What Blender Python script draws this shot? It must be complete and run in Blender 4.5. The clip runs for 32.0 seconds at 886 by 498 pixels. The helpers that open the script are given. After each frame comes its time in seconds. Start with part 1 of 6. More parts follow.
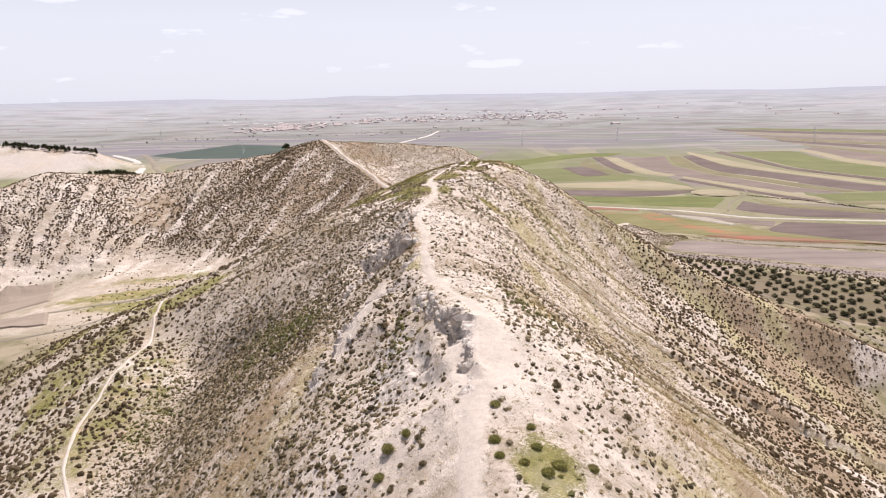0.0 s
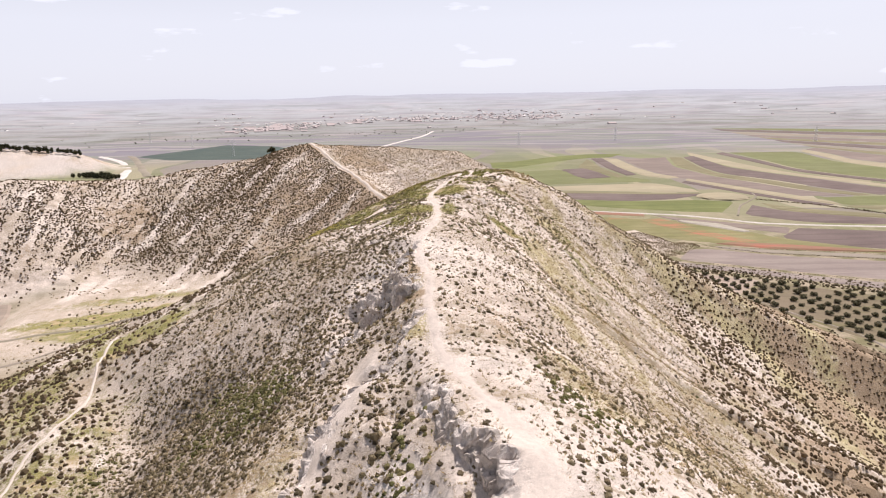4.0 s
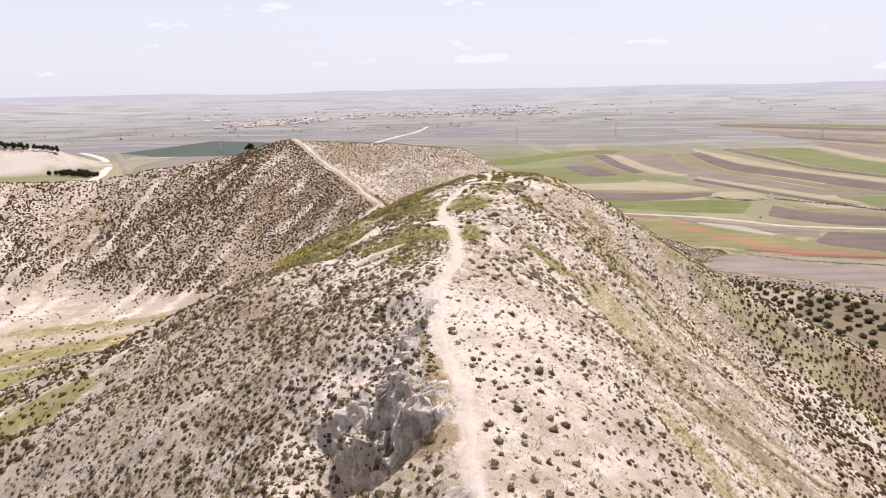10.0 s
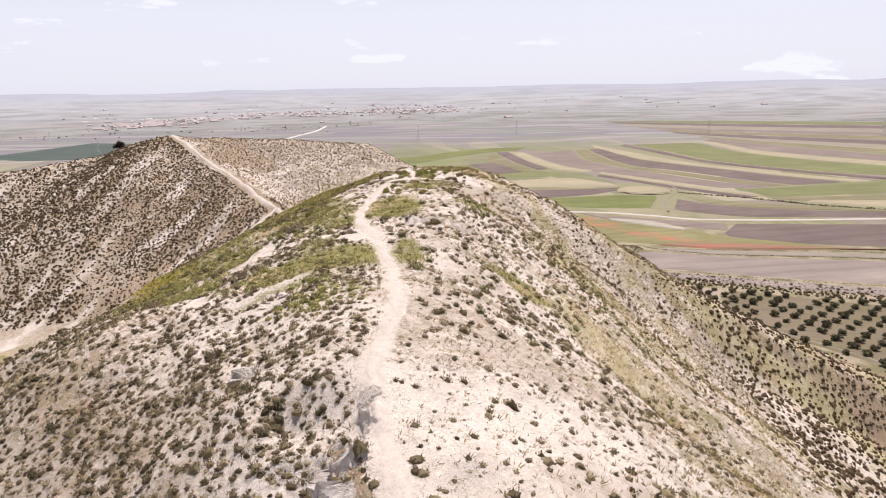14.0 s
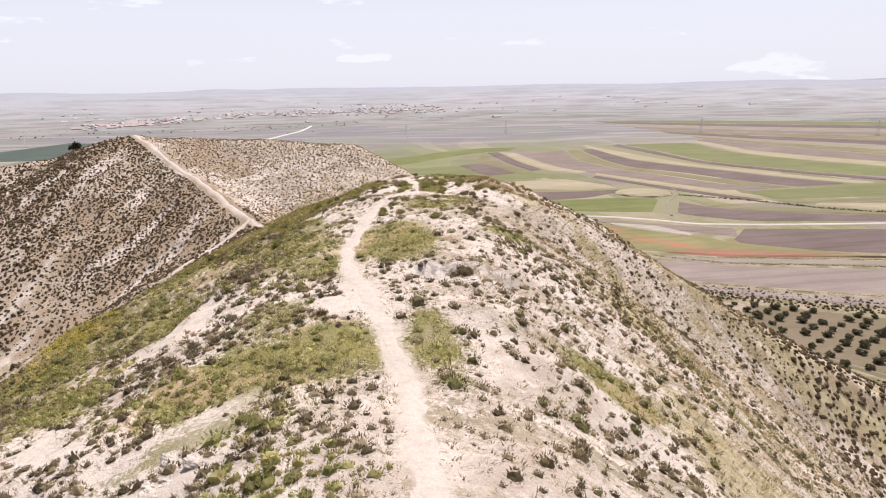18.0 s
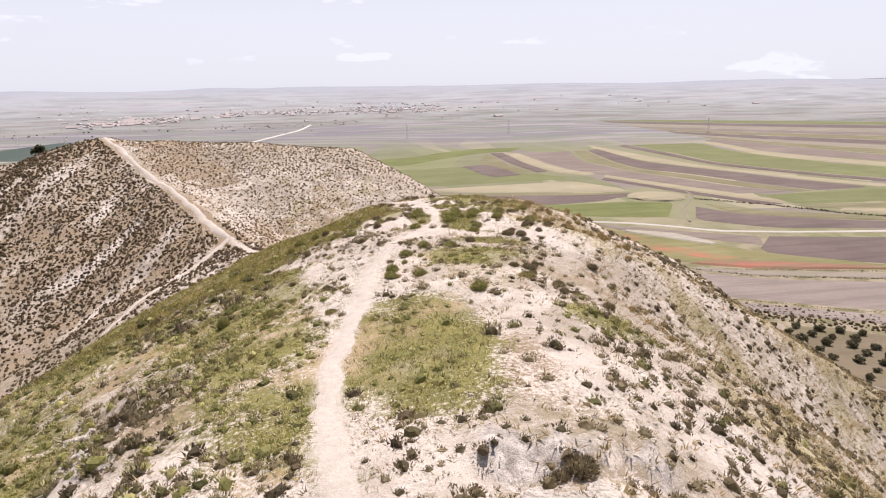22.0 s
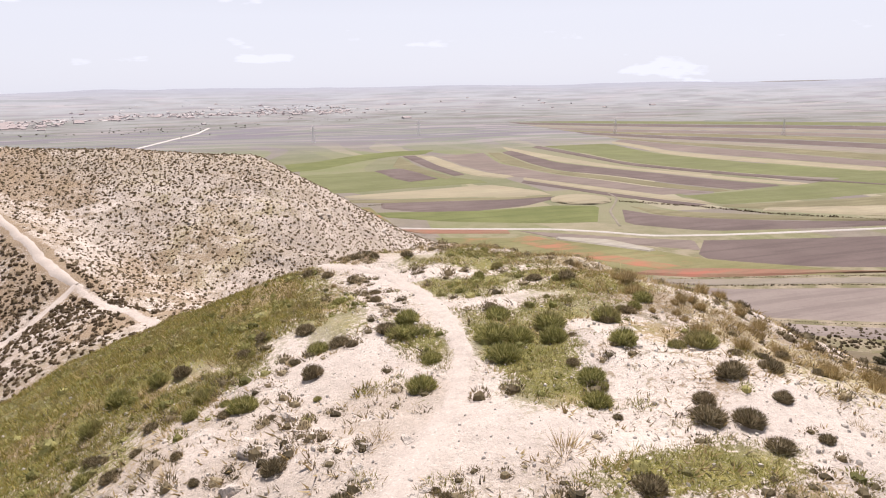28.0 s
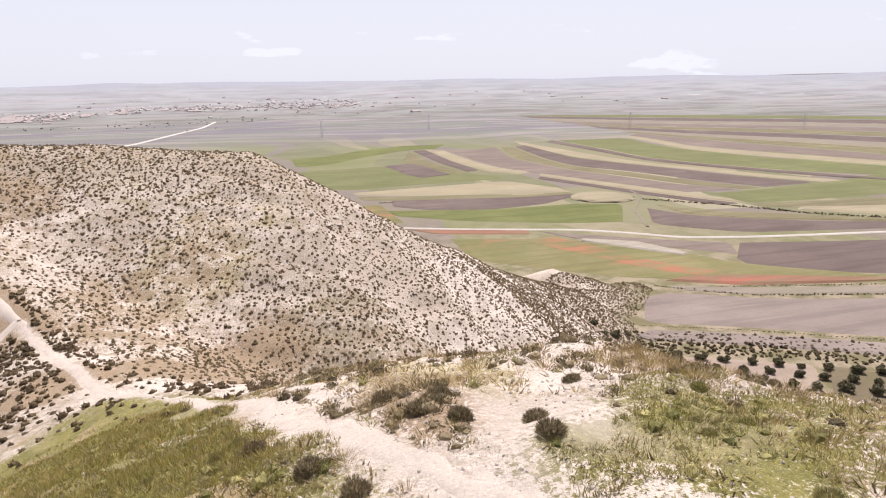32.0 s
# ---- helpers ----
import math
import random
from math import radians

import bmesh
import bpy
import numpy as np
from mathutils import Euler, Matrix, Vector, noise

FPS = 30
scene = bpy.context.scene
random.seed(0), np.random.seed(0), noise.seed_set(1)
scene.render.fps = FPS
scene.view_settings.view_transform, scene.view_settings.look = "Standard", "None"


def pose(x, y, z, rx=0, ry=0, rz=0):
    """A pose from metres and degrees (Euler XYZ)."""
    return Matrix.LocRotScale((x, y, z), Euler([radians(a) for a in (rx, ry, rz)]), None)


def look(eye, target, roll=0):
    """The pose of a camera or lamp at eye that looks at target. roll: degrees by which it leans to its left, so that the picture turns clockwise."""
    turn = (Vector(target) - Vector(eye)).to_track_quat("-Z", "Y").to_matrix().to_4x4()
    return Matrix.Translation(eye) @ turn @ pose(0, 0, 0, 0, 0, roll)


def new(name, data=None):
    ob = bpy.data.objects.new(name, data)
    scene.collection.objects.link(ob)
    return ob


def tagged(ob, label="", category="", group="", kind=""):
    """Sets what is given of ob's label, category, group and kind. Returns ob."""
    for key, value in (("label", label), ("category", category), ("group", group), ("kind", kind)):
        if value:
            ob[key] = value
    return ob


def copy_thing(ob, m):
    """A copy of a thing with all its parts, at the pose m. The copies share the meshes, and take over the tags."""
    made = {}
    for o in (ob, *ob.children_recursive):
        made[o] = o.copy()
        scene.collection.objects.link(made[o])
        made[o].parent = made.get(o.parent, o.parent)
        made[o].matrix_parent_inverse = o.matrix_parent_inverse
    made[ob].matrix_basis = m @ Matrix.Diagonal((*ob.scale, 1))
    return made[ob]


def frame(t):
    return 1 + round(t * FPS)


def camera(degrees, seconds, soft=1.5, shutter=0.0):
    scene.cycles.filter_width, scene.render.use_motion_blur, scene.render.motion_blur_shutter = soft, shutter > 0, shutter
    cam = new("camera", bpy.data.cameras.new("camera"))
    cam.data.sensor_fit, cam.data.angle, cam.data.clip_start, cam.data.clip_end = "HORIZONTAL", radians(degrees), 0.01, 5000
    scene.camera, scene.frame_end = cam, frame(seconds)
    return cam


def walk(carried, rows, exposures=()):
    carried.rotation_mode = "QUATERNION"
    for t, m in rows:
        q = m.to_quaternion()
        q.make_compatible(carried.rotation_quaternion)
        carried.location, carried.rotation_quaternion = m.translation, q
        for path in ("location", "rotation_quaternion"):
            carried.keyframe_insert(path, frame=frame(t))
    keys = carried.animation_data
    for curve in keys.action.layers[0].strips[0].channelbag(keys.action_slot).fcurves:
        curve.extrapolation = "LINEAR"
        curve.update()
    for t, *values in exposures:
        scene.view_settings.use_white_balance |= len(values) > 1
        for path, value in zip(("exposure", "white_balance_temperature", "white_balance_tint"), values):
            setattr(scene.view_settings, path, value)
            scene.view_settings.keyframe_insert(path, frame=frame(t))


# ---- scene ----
cam = camera(66.5, 32.0, soft=1.1)
METRES, EYE, TILT, LEAN, TURN = 200.0, 88.0, -12.75, 1.1, 0.0
ROWS = [
    (0.0, 0.0, 0.0, 0.0, 0.0, 0.0, -0.0),
    (0.5, -0.0009, 0.0152, 0.0035, -0.07, -0.01, 0.02),
    (1.0, -0.0019, 0.0304, 0.007, -0.13, -0.02, 0.04),
    (1.5, -0.003, 0.0455, 0.0105, -0.19, -0.02, 0.05),
    (2.0, -0.0043, 0.0608, 0.014, -0.24, -0.02, 0.07),
    (2.5, -0.0055, 0.0761, 0.0175, -0.31, -0.01, 0.08),
    (3.0, -0.0068, 0.0914, 0.0212, -0.37, -0.02, 0.1),
    (3.5, -0.0079, 0.1067, 0.0248, -0.43, -0.02, 0.11),
    (5.5, -0.0135, 0.1686, 0.0394, -0.7, -0.14, 0.17),
    (6.0, -0.0146, 0.1841, 0.0421, -0.73, -0.14, 0.18),
    (6.5, -0.0158, 0.1998, 0.0446, -0.77, -0.18, 0.19),
    (7.0, -0.017, 0.2154, 0.047, -0.81, -0.21, 0.2),
    (7.5, -0.0182, 0.2312, 0.0493, -0.86, -0.25, 0.2),
    (8.0, -0.0194, 0.2471, 0.0513, -0.9, -0.27, 0.2),
    (8.5, -0.0206, 0.2631, 0.0532, -0.94, -0.33, 0.19),
    (9.0, -0.0217, 0.2792, 0.055, -0.98, -0.34, 0.19),
    (9.5, -0.0228, 0.2954, 0.0566, -1.0, -0.38, 0.2),
    (10.0, -0.0241, 0.3116, 0.0582, -1.03, -0.39, 0.2),
    (10.5, -0.0254, 0.3279, 0.0596, -1.16, -0.44, 0.22),
    (11.0, -0.0265, 0.3443, 0.0605, -2.35, -0.44, 0.5),
    (11.5, -0.0277, 0.361, 0.0615, -4.33, -0.47, 0.97),
    (12.0, -0.0287, 0.3777, 0.0626, -5.27, -0.49, 1.17),
    (12.5, -0.0296, 0.3943, 0.0638, -6.22, -0.51, 1.38),
    (13.0, -0.0302, 0.4109, 0.0653, -7.28, -0.53, 1.63),
    (13.5, -0.0307, 0.4274, 0.0667, -8.33, -0.54, 1.87),
    (14.0, -0.0309, 0.4437, 0.0683, -9.26, -0.55, 2.08),
    (14.5, -0.031, 0.4598, 0.0701, -9.93, -0.58, 2.23),
    (16.5, -0.0287, 0.5225, 0.0789, -10.38, -0.66, 2.31),
    (17.0, -0.0278, 0.5377, 0.0818, -10.37, -0.61, 2.3),
    (17.5, -0.0268, 0.5529, 0.0855, -10.38, -0.64, 2.28),
    (18.0, -0.0256, 0.5684, 0.0889, -10.38, -0.61, 2.25),
    (18.5, -0.0244, 0.5836, 0.0925, -10.38, -0.61, 2.25),
    (19.0, -0.0232, 0.5988, 0.096, -10.37, -0.6, 2.22),
    (19.5, -0.022, 0.6139, 0.0996, -10.39, -0.66, 2.23),
    (20.0, -0.0209, 0.6289, 0.1028, -10.39, -0.65, 2.22),
    (20.5, -0.0197, 0.6441, 0.1058, -10.38, -0.67, 2.22),
    (21.0, -0.0185, 0.6593, 0.1086, -10.38, -0.68, 2.21),
    (21.5, -0.0174, 0.6745, 0.1113, -10.4, -0.69, 2.19),
    (22.0, -0.0162, 0.69, 0.1137, -10.41, -0.69, 2.19),
    (22.5, -0.015, 0.7055, 0.1161, -10.41, -0.7, 2.19),
    (23.0, -0.0138, 0.7213, 0.1186, -10.41, -0.73, 2.19),
    (23.5, -0.0126, 0.7371, 0.121, -10.43, -0.74, 2.17),
    (24.0, -0.0114, 0.7529, 0.1235, -10.41, -0.76, 2.18),
    (24.5, -0.0105, 0.7685, 0.1261, -10.4, -0.79, 2.19),
    (25.0, -0.0095, 0.7836, 0.129, -10.4, -0.78, 2.2),
    (25.5, -0.0087, 0.7986, 0.1321, -10.4, -0.78, 2.22),
    (27.5, -0.005, 0.8545, 0.1405, -13.99, -0.68, 2.83),
    (28.0, -0.0039, 0.8691, 0.1419, -18.1, -0.9, 3.82),
    (28.5, -0.0027, 0.8827, 0.1437, -18.35, -0.93, 3.91),
    (29.0, -0.001, 0.8971, 0.1461, -18.33, -0.97, 3.94),
    (29.5, 0.0008, 0.9117, 0.1482, -18.31, -0.95, 3.93),
    (30.0, 0.0029, 0.9262, 0.1507, -18.29, -0.94, 3.9),
    (30.5, 0.0052, 0.9405, 0.153, -18.27, -0.95, 3.89),
    (31.0, 0.0075, 0.9548, 0.155, -18.01, -0.95, 3.82),
    (31.5, 0.01, 0.9687, 0.1577, -17.99, -0.98, 3.79),
    (32.0, 0.0119, 0.9824, 0.1609, -17.46, -1.36, 3.69),
]
walk(cam, [(t, pose(0, 0, EYE, TILT, LEAN, TURN) @ pose(METRES * x, METRES * y, METRES * z, 90 + pitch, roll, yaw)) for t, x, y, z, yaw, pitch, roll in ROWS], [(0.0, 0.0, 6480, 17.0), (32.0, 0.0, 6480, 17.0)])

# ---- daylight ----
SUN_EL, SUN_AZ = radians(65), radians(27)   # azimuth from +y towards +x
world = bpy.data.worlds.new("sky")
scene.world = world
world.use_nodes = True
wn, wl = world.node_tree.nodes, world.node_tree.links
wn.clear()
sky = wn.new("ShaderNodeTexSky")
sky.sky_type, sky.sun_disc = "NISHITA", False
sky.sun_elevation, sky.sun_rotation = SUN_EL, SUN_AZ
sky.air_density, sky.dust_density, sky.ozone_density = 1.0, 1.0, 1.0
bg = wn.new("ShaderNodeBackground")
bg.inputs["Strength"].default_value = 0.085
out = wn.new("ShaderNodeOutputWorld")
# thin white haze over the blue, and a few small fair-weather clouds
vec = wn.new("ShaderNodeTexCoord").outputs["Generated"]
haze = wn.new("ShaderNodeMix")
haze.data_type = "RGBA"
haze.inputs[7].default_value = (10.7, 11.2, 12.2, 1.0)
split = wn.new("ShaderNodeSeparateXYZ")
wl.new(vec, split.inputs[0])
thick = wn.new("ShaderNodeMapRange")
for key, value in (("From Min", 0.1), ("From Max", 0.42), ("To Min", 0.78), ("To Max", 0.0)):
    thick.inputs[key].default_value = value
wl.new(split.outputs[2], thick.inputs["Value"])
puffs = wn.new("ShaderNodeTexNoise")
puffs.inputs["Scale"].default_value, puffs.inputs["Detail"].default_value = 9.0, 5.0
flat = wn.new("ShaderNodeMapping")
flat.inputs["Scale"].default_value = (1.0, 1.0, 4.0)
wl.new(vec, flat.inputs["Vector"]), wl.new(flat.outputs[0], puffs.inputs["Vector"])
puff = wn.new("ShaderNodeMapRange")
for key, value in (("From Min", 0.63), ("From Max", 0.76), ("To Min", 0.0), ("To Max", 0.7)):
    puff.inputs[key].default_value = value
wl.new(puffs.outputs["Fac"], puff.inputs["Value"])
both = wn.new("ShaderNodeMath")
both.operation, both.use_clamp = "ADD", True
wl.new(thick.outputs[0], both.inputs[0]), wl.new(puff.outputs[0], both.inputs[1])
milky = wn.new("ShaderNodeHueSaturation")   # a thin veil takes the blue out of the upper sky
milky.inputs["Saturation"].default_value = 0.5
wl.new(sky.outputs[0], milky.inputs["Color"])
wl.new(both.outputs[0], haze.inputs[0]), wl.new(milky.outputs[0], haze.inputs[6])
wl.new(haze.outputs[2], bg.inputs[0])
wl.new(bg.outputs[0], out.inputs[0])
sun = new("sun", bpy.data.lights.new("sun", "SUN"))
sun.data.energy, sun.data.angle, sun.data.color = 5.2, radians(0.6), (1.0, 0.94, 0.86)
sun.matrix_world = look((0, 0, 0), (-math.sin(SUN_AZ) * math.cos(SUN_EL), -math.cos(SUN_AZ) * math.cos(SUN_EL), -math.sin(SUN_EL)))

# ---- terrain: one height for every place of the plan ----
def smooth(a, b, v):
    t = np.clip((v - a) / (b - a), 0.0, 1.0)
    return t * t * (3 - 2 * t)


def hashed(ix, iy, seed):
    n = (ix.astype(np.int64) * 374761393 + iy.astype(np.int64) * 668265263 + seed * 974634777) & 0x7FFFFFFF
    n = ((n ^ (n >> 13)) * 1274126177) & 0x7FFFFFFF
    return ((n ^ (n >> 16)) & 0xFFFF) / 32767.5 - 1.0


def value_noise(x, y, seed=0):
    ix, iy = np.floor(x), np.floor(y)
    fx, fy = x - ix, y - iy
    fx, fy = fx * fx * (3 - 2 * fx), fy * fy * (3 - 2 * fy)
    a, b = hashed(ix, iy, seed), hashed(ix + 1, iy, seed)
    c, d = hashed(ix, iy + 1, seed), hashed(ix + 1, iy + 1, seed)
    return (a + (b - a) * fx) * (1 - fy) + (c + (d - c) * fx) * fy


def fbm(x, y, size, octaves=3, seed=0):
    total, amp, f = 0.0, 1.0, 1.0 / size
    for o in range(octaves):
        total = total + amp * value_noise(x * f + 17.3 * o, y * f - 9.1 * o, seed + o)
        amp, f = amp * 0.5, f * 2.03
    return total


def smooth_max(a, b, k):
    h = np.clip(0.5 + 0.5 * (a - b) / k, 0.0, 1.0)
    return b + (a - b) * h + k * h * (1 - h)


def spine(x, y, pts):
    """Distance to a crest line, its side (+1 right of its run), its height at the nearest place and the length along it."""
    best = np.full(x.shape, 1e18)
    side, crest, along = np.zeros(x.shape), np.zeros(x.shape), np.zeros(x.shape)
    run = 0.0
    for (x0, y0, z0), (x1, y1, z1) in zip(pts, pts[1:]):
        dx, dy = x1 - x0, y1 - y0
        length = math.hypot(dx, dy)
        t = np.clip(((x - x0) * dx + (y - y0) * dy) / length ** 2, 0, 1)
        ex, ey = x - x0 - t * dx, y - y0 - t * dy
        d2 = ex * ex + ey * ey
        near = d2 < best
        best = np.where(near, d2, best)
        side = np.where(near, np.sign(dy * ex - dx * ey), side)
        crest = np.where(near, z0 + t * (z1 - z0), crest)
        along = np.where(near, run + t * length, along)
        run += length
    return np.sqrt(best), side, crest, along


def half_plane(v, w):
    """0 below, v above, rounded over a width w."""
    return 0.5 * (v + np.sqrt(v * v + w * w))


def fall(d, slope, rounding):
    return slope * (np.sqrt(d * d + rounding * rounding) - rounding)


# ---- the trodden paths, as lines on the plan ----
PATH = [(3, -60), (2, 20), (1.2, 40), (1.7, 46), (2.6, 52), (4.0, 60), (3.4, 66), (1.2, 70.5), (-2.0, 81), (-3.2, 93), (-3.0, 99), (-3.3, 105), (-4.7, 114),
        (-4.9, 122), (-2.5, 131), (-2.1, 141), (-2.5, 150), (-3.6, 161), (-3.3, 168), (-1.4, 176), (-0.2, 183), (1.8, 188.5), (4.5, 191.8), (5.9, 194.8),
        (6.6, 197.2), (7.1, 200.8), (7.2, 205), (6.8, 209.4), (5.0, 213.0), (3.6, 218.5), (1.9, 228.6), (-0.8, 240), (-3.2, 247), (-6.6, 252.6), (-10, 258), (-13.4, 266), (-20, 280), (-22.5, 284)]
SPUR_PATH = [(-22.5, 284), (-30, 296), (-39, 311), (-50, 326), (-60, 341), (-64, 350)]
LOWER_PATH = [(-22.5, 284), (-27, 278), (-32, 271), (-37, 262), (-44, 250), (-53, 238), (-66, 226)]
BENCH_PATH = [(-66, 152), (-63, 140), (-57, 122), (-58, 108), (-56, 92), (-52, 82), (-47, 74)]


def distance_to(x, y, pts):
    best = np.full(x.shape, 1e9)
    for (x0, y0), (x1, y1) in zip(pts, pts[1:]):
        dx, dy = x1 - x0, y1 - y0
        t = np.clip(((x - x0) * dx + (y - y0) * dy) / (dx * dx + dy * dy), 0, 1)
        best = np.minimum(best, np.hypot(x - x0 - t * dx, y - y0 - t * dy))
    return best


def bowl(x, y):
    """Length round the hollow that the far slopes look into, so that its rills run down towards the middle."""
    return 180.0 * np.arctan2(x + 125, y - 130)


def rills(u, v):
    """Narrow gullies that run down a slope: 1 in their beds."""
    w = u + 3.0 * value_noise(u / 14.0, v / 18.0, 83) + 0.1 * v
    comb = smooth(0.38, 0.92, np.cos(w * (2 * math.pi / 11.5)) + 0.3 * value_noise(u / 2.2, v / 2.6, 85))
    return comb * smooth(-0.8, 0.6, value_noise(w / 11.5, v / 15.0, 84)) * smooth(3, 14, v)


RIDGE = [(4, -90, 58), (4, 0, 61), (4, 30, 62.5), (3, 48, 64.6), (2, 60, 66.4), (-1, 80, 66.5), (-2, 95, 66.2), (-3, 107, 66.8), (-4, 122, 68.2), (-3, 140, 68.4),
         (1, 155, 68.7), (4, 170, 68.8), (8, 188, 69.0), (10, 200, 69.1), (11, 209, 68.7), (9, 217, 67.4), (5, 226, 63.2), (0, 240, 56.8), (-8, 256, 51.3), (-17, 281, 48.5)]
SPUR = [(-17, 281, 48.5), (-60, 343, 67), (-85, 352, 61.5), (-140, 337, 53), (-160, 326, 54), (-182, 310, 57), (-205, 285, 49), (-232, 260, 36)]
NOSE = [(-60, 343, 67), (-25, 343, 65), (8, 335, 63), (20, 338, 56), (30, 342, 49), (41, 348, 41.5), (73, 370, 24), (110, 392, 7), (140, 405, 1)]
BENCH = [(-48, -40, 36), (-48, 40, 39), (-52, 96, 41), (-54, 115, 43), (-68, 145, 41), (-76, 185, 34), (-85, 215, 27)]

QUARRY = [(-760, 960, 46), (-640, 925, 38), (-549, 900, 32), (-507, 900, 28.5), (-460, 900, 24), (-442, 897, 14), (-428, 890, 1)]
KNOLL = [(102, 417, 6), (112, 413, 9), (122, 408, 6)]


# rock ledges of the steep flank: run, rise above the edge, drop below it, depth behind it, width of bare rock; the high ground lies left of the run
LEDGES = [(-12.8, 110.6, -5.0, 101.4, 1.5, 2.6, 5.5, 4.6), (-4.6, 91, -14.2, 69, 2.0, 0.9, 6.5, 1.2), (-3.6, 74.5, 2.6, 60.3, 0.5, 1.6, 4.5, 0.9), (1.9, 61.5, 1.7, 51, 0.2, 0.9, 2.0, 0.9),
          (-5.8, 120, -9.2, 107.5, 0.4, 1.8, 2.0, 1.6), (-13.5, 173, -14.5, 160, 0.3, 1.0, 3.0, 1.7), (-10.5, 99.5, -15.5, 92.5, 0.9, 1.3, 4.0, 1.2), (0.8, 158.2, 7.6, 158.9, 0.5, 1.0, 3.0, 1.7), (-5.2, 93, -6.0, 85.5, 0.3, 1.2, 2.0, 0.9)]


def ledges(x, y):
    """What the ledges add to the ground, and how rocky it is there."""
    total, rocky = np.zeros(x.shape), np.zeros(x.shape)
    ragged = 1.5 * value_noise(x / 3.3, y / 3.3, 171) + 0.8 * value_noise(x / 1.5, y / 1.5, 172) + 0.35 * value_noise(x / 0.7, y / 0.7, 176)
    for x0, y0, x1, y1, rise, drop, back, wide in LEDGES:
        dx, dy = x1 - x0, y1 - y0
        length = math.hypot(dx, dy)
        t = ((x - x0) * dx + (y - y0) * dy) / length ** 2
        c = ((y - y0) * dx - (x - x0) * dy) / length + ragged
        ends = smooth(-0.12, 0.15, t) * smooth(1.12, 0.85, t) * (0.75 + 0.5 * value_noise(t * length / 3.0, t * 0.0, 173))
        total = total + ends * (rise * smooth(-0.8, 0.6, c) * smooth(back, 0.6, c) - drop * smooth(0.6, -1.1, c) * smooth(-5.5, -1.6, c))
        rocky = np.maximum(rocky, np.clip(ends, 0, 1) * smooth(-0.8 - 0.5 * drop, -0.6, c) * smooth(wide, 0.4 * wide, c + 5.0 * np.abs(t - 0.5) * (wide > 3)))
    return total, rocky


def height(x, y, detail=True):
    x, y = np.asarray(x, float), np.asarray(y, float)
    left = np.interp(x, [-600, -300, -170, -130, -60, 0], [1, 8, 15, 23, 27, 27])
    base = left * smooth(-5, -70, x) * smooth(430, 330, y)
    base = base + 3.0 * smooth(190, 60, x) * smooth(400, 330, y) * smooth(0, 60, x)
    d, side, crest, along = spine(x, y, RIDGE)
    sl = np.interp(y, [60, 110, 135, 165, 180, 195, 207, 222, 250, 280], [0.72, 0.72, 0.5, 0.47, 0.5, 0.63, 0.64, 0.53, 0.5, 0.45])
    rl = np.interp(y, [60, 110, 135, 165, 180, 195, 207, 222, 250], [3, 3, 10, 14, 13.6, 23.7, 19.4, 26, 12])
    # the sunny flank: a rounded shoulder, a steep even fall and a gentler foot
    sr = np.interp(y, [90, 100, 130, 150, 165, 180, 190, 200, 210, 226, 242], [0.86, 0.9, 0.86, 0.93, 0.93, 0.9, 0.77, 0.78, 0.82, 0.82, 0.64])
    shoulder = np.interp(y, [180, 190, 200, 210, 226], [0.0, 6.0, 6.0, 2.0, 1.5])
    dr = half_plane(d - shoulder, 9.0) - half_plane(-shoulder, 9.0)
    dr = dr - 0.45 * (half_plane(dr - 42.0, 20.0) - half_plane(-42.0, 20.0))
    a = crest - np.where(side > 0, fall(dr, sr, 5.0) + smooth(228, 262, y) * 0.55 * half_plane(d - 42.0, 16.0), fall(d, sl, rl))
    crag = smooth(2.4, 4.6, d + 0.9 * value_noise(x / 2.5, y / 2.5, 77)) * smooth(15, 7, d) * (side < 0)
    a = a - crag * np.interp(y, [50, 57, 66, 72, 80, 88, 96, 100, 108, 112, 117, 122], [0, 1.6, 1.2, 0.3, 0.6, 0.8, 0.4, 0.3, 0.4, 0.8, 0.5, 0])
    # the crag: a broken wall that looks down into a short gully under the path
    cu, cv = (x + 12.5) * 0.584 - (y - 110.5) * 0.812, -(x + 12.5) * 0.812 - (y - 110.5) * 0.584
    cv = cv + 0.8 * value_noise(x / 1.6, y / 1.6, 78) + 0.9 * value_noise(x / 4.0, y / 4.0, 79)
    a = a - smooth(-0.2, 0.9, cv) * smooth(7, 2, cv) * np.interp(cu, [-2, 2, 5, 9, 11.5, 13], [0, 1.4, 3.8, 4.2, 1.6, 0])
    edge, rocky = ledges(x, y)
    a = a + edge + 2.6 * np.exp(-((x + 27) ** 2 + (y - 144) ** 2) / 110.0)
    if detail:
        a = a + fbm(along, d * 0.12, 9, 3, 3) * 1.0 * smooth(4, 40, d)
        a = a + rocky * (0.75 * np.abs(value_noise(x / 1.25, y / 1.25, 174)) + 0.4 * np.abs(value_noise(x / 0.6, y / 0.6, 175)) - 0.4)
    e, side_b, crest_b, along_b = spine(x, y, SPUR)
    b = crest_b - np.where(side_b > 0, fall(e, 0.45, 4.0), fall(e, 0.5, 3.0))
    g, side_c, crest_c, along_c = spine(x, y, NOSE)
    c = crest_c - np.where(side_c > 0, fall(g, 0.5, 10.0), fall(g, 0.5, 14.0))
    f, side_d, crest_d, along_d = spine(x, y, BENCH)
    bench = crest_d - np.where(side_d > 0, fall(f, 0.3, 10.0), fall(f, 0.5, 8.0))
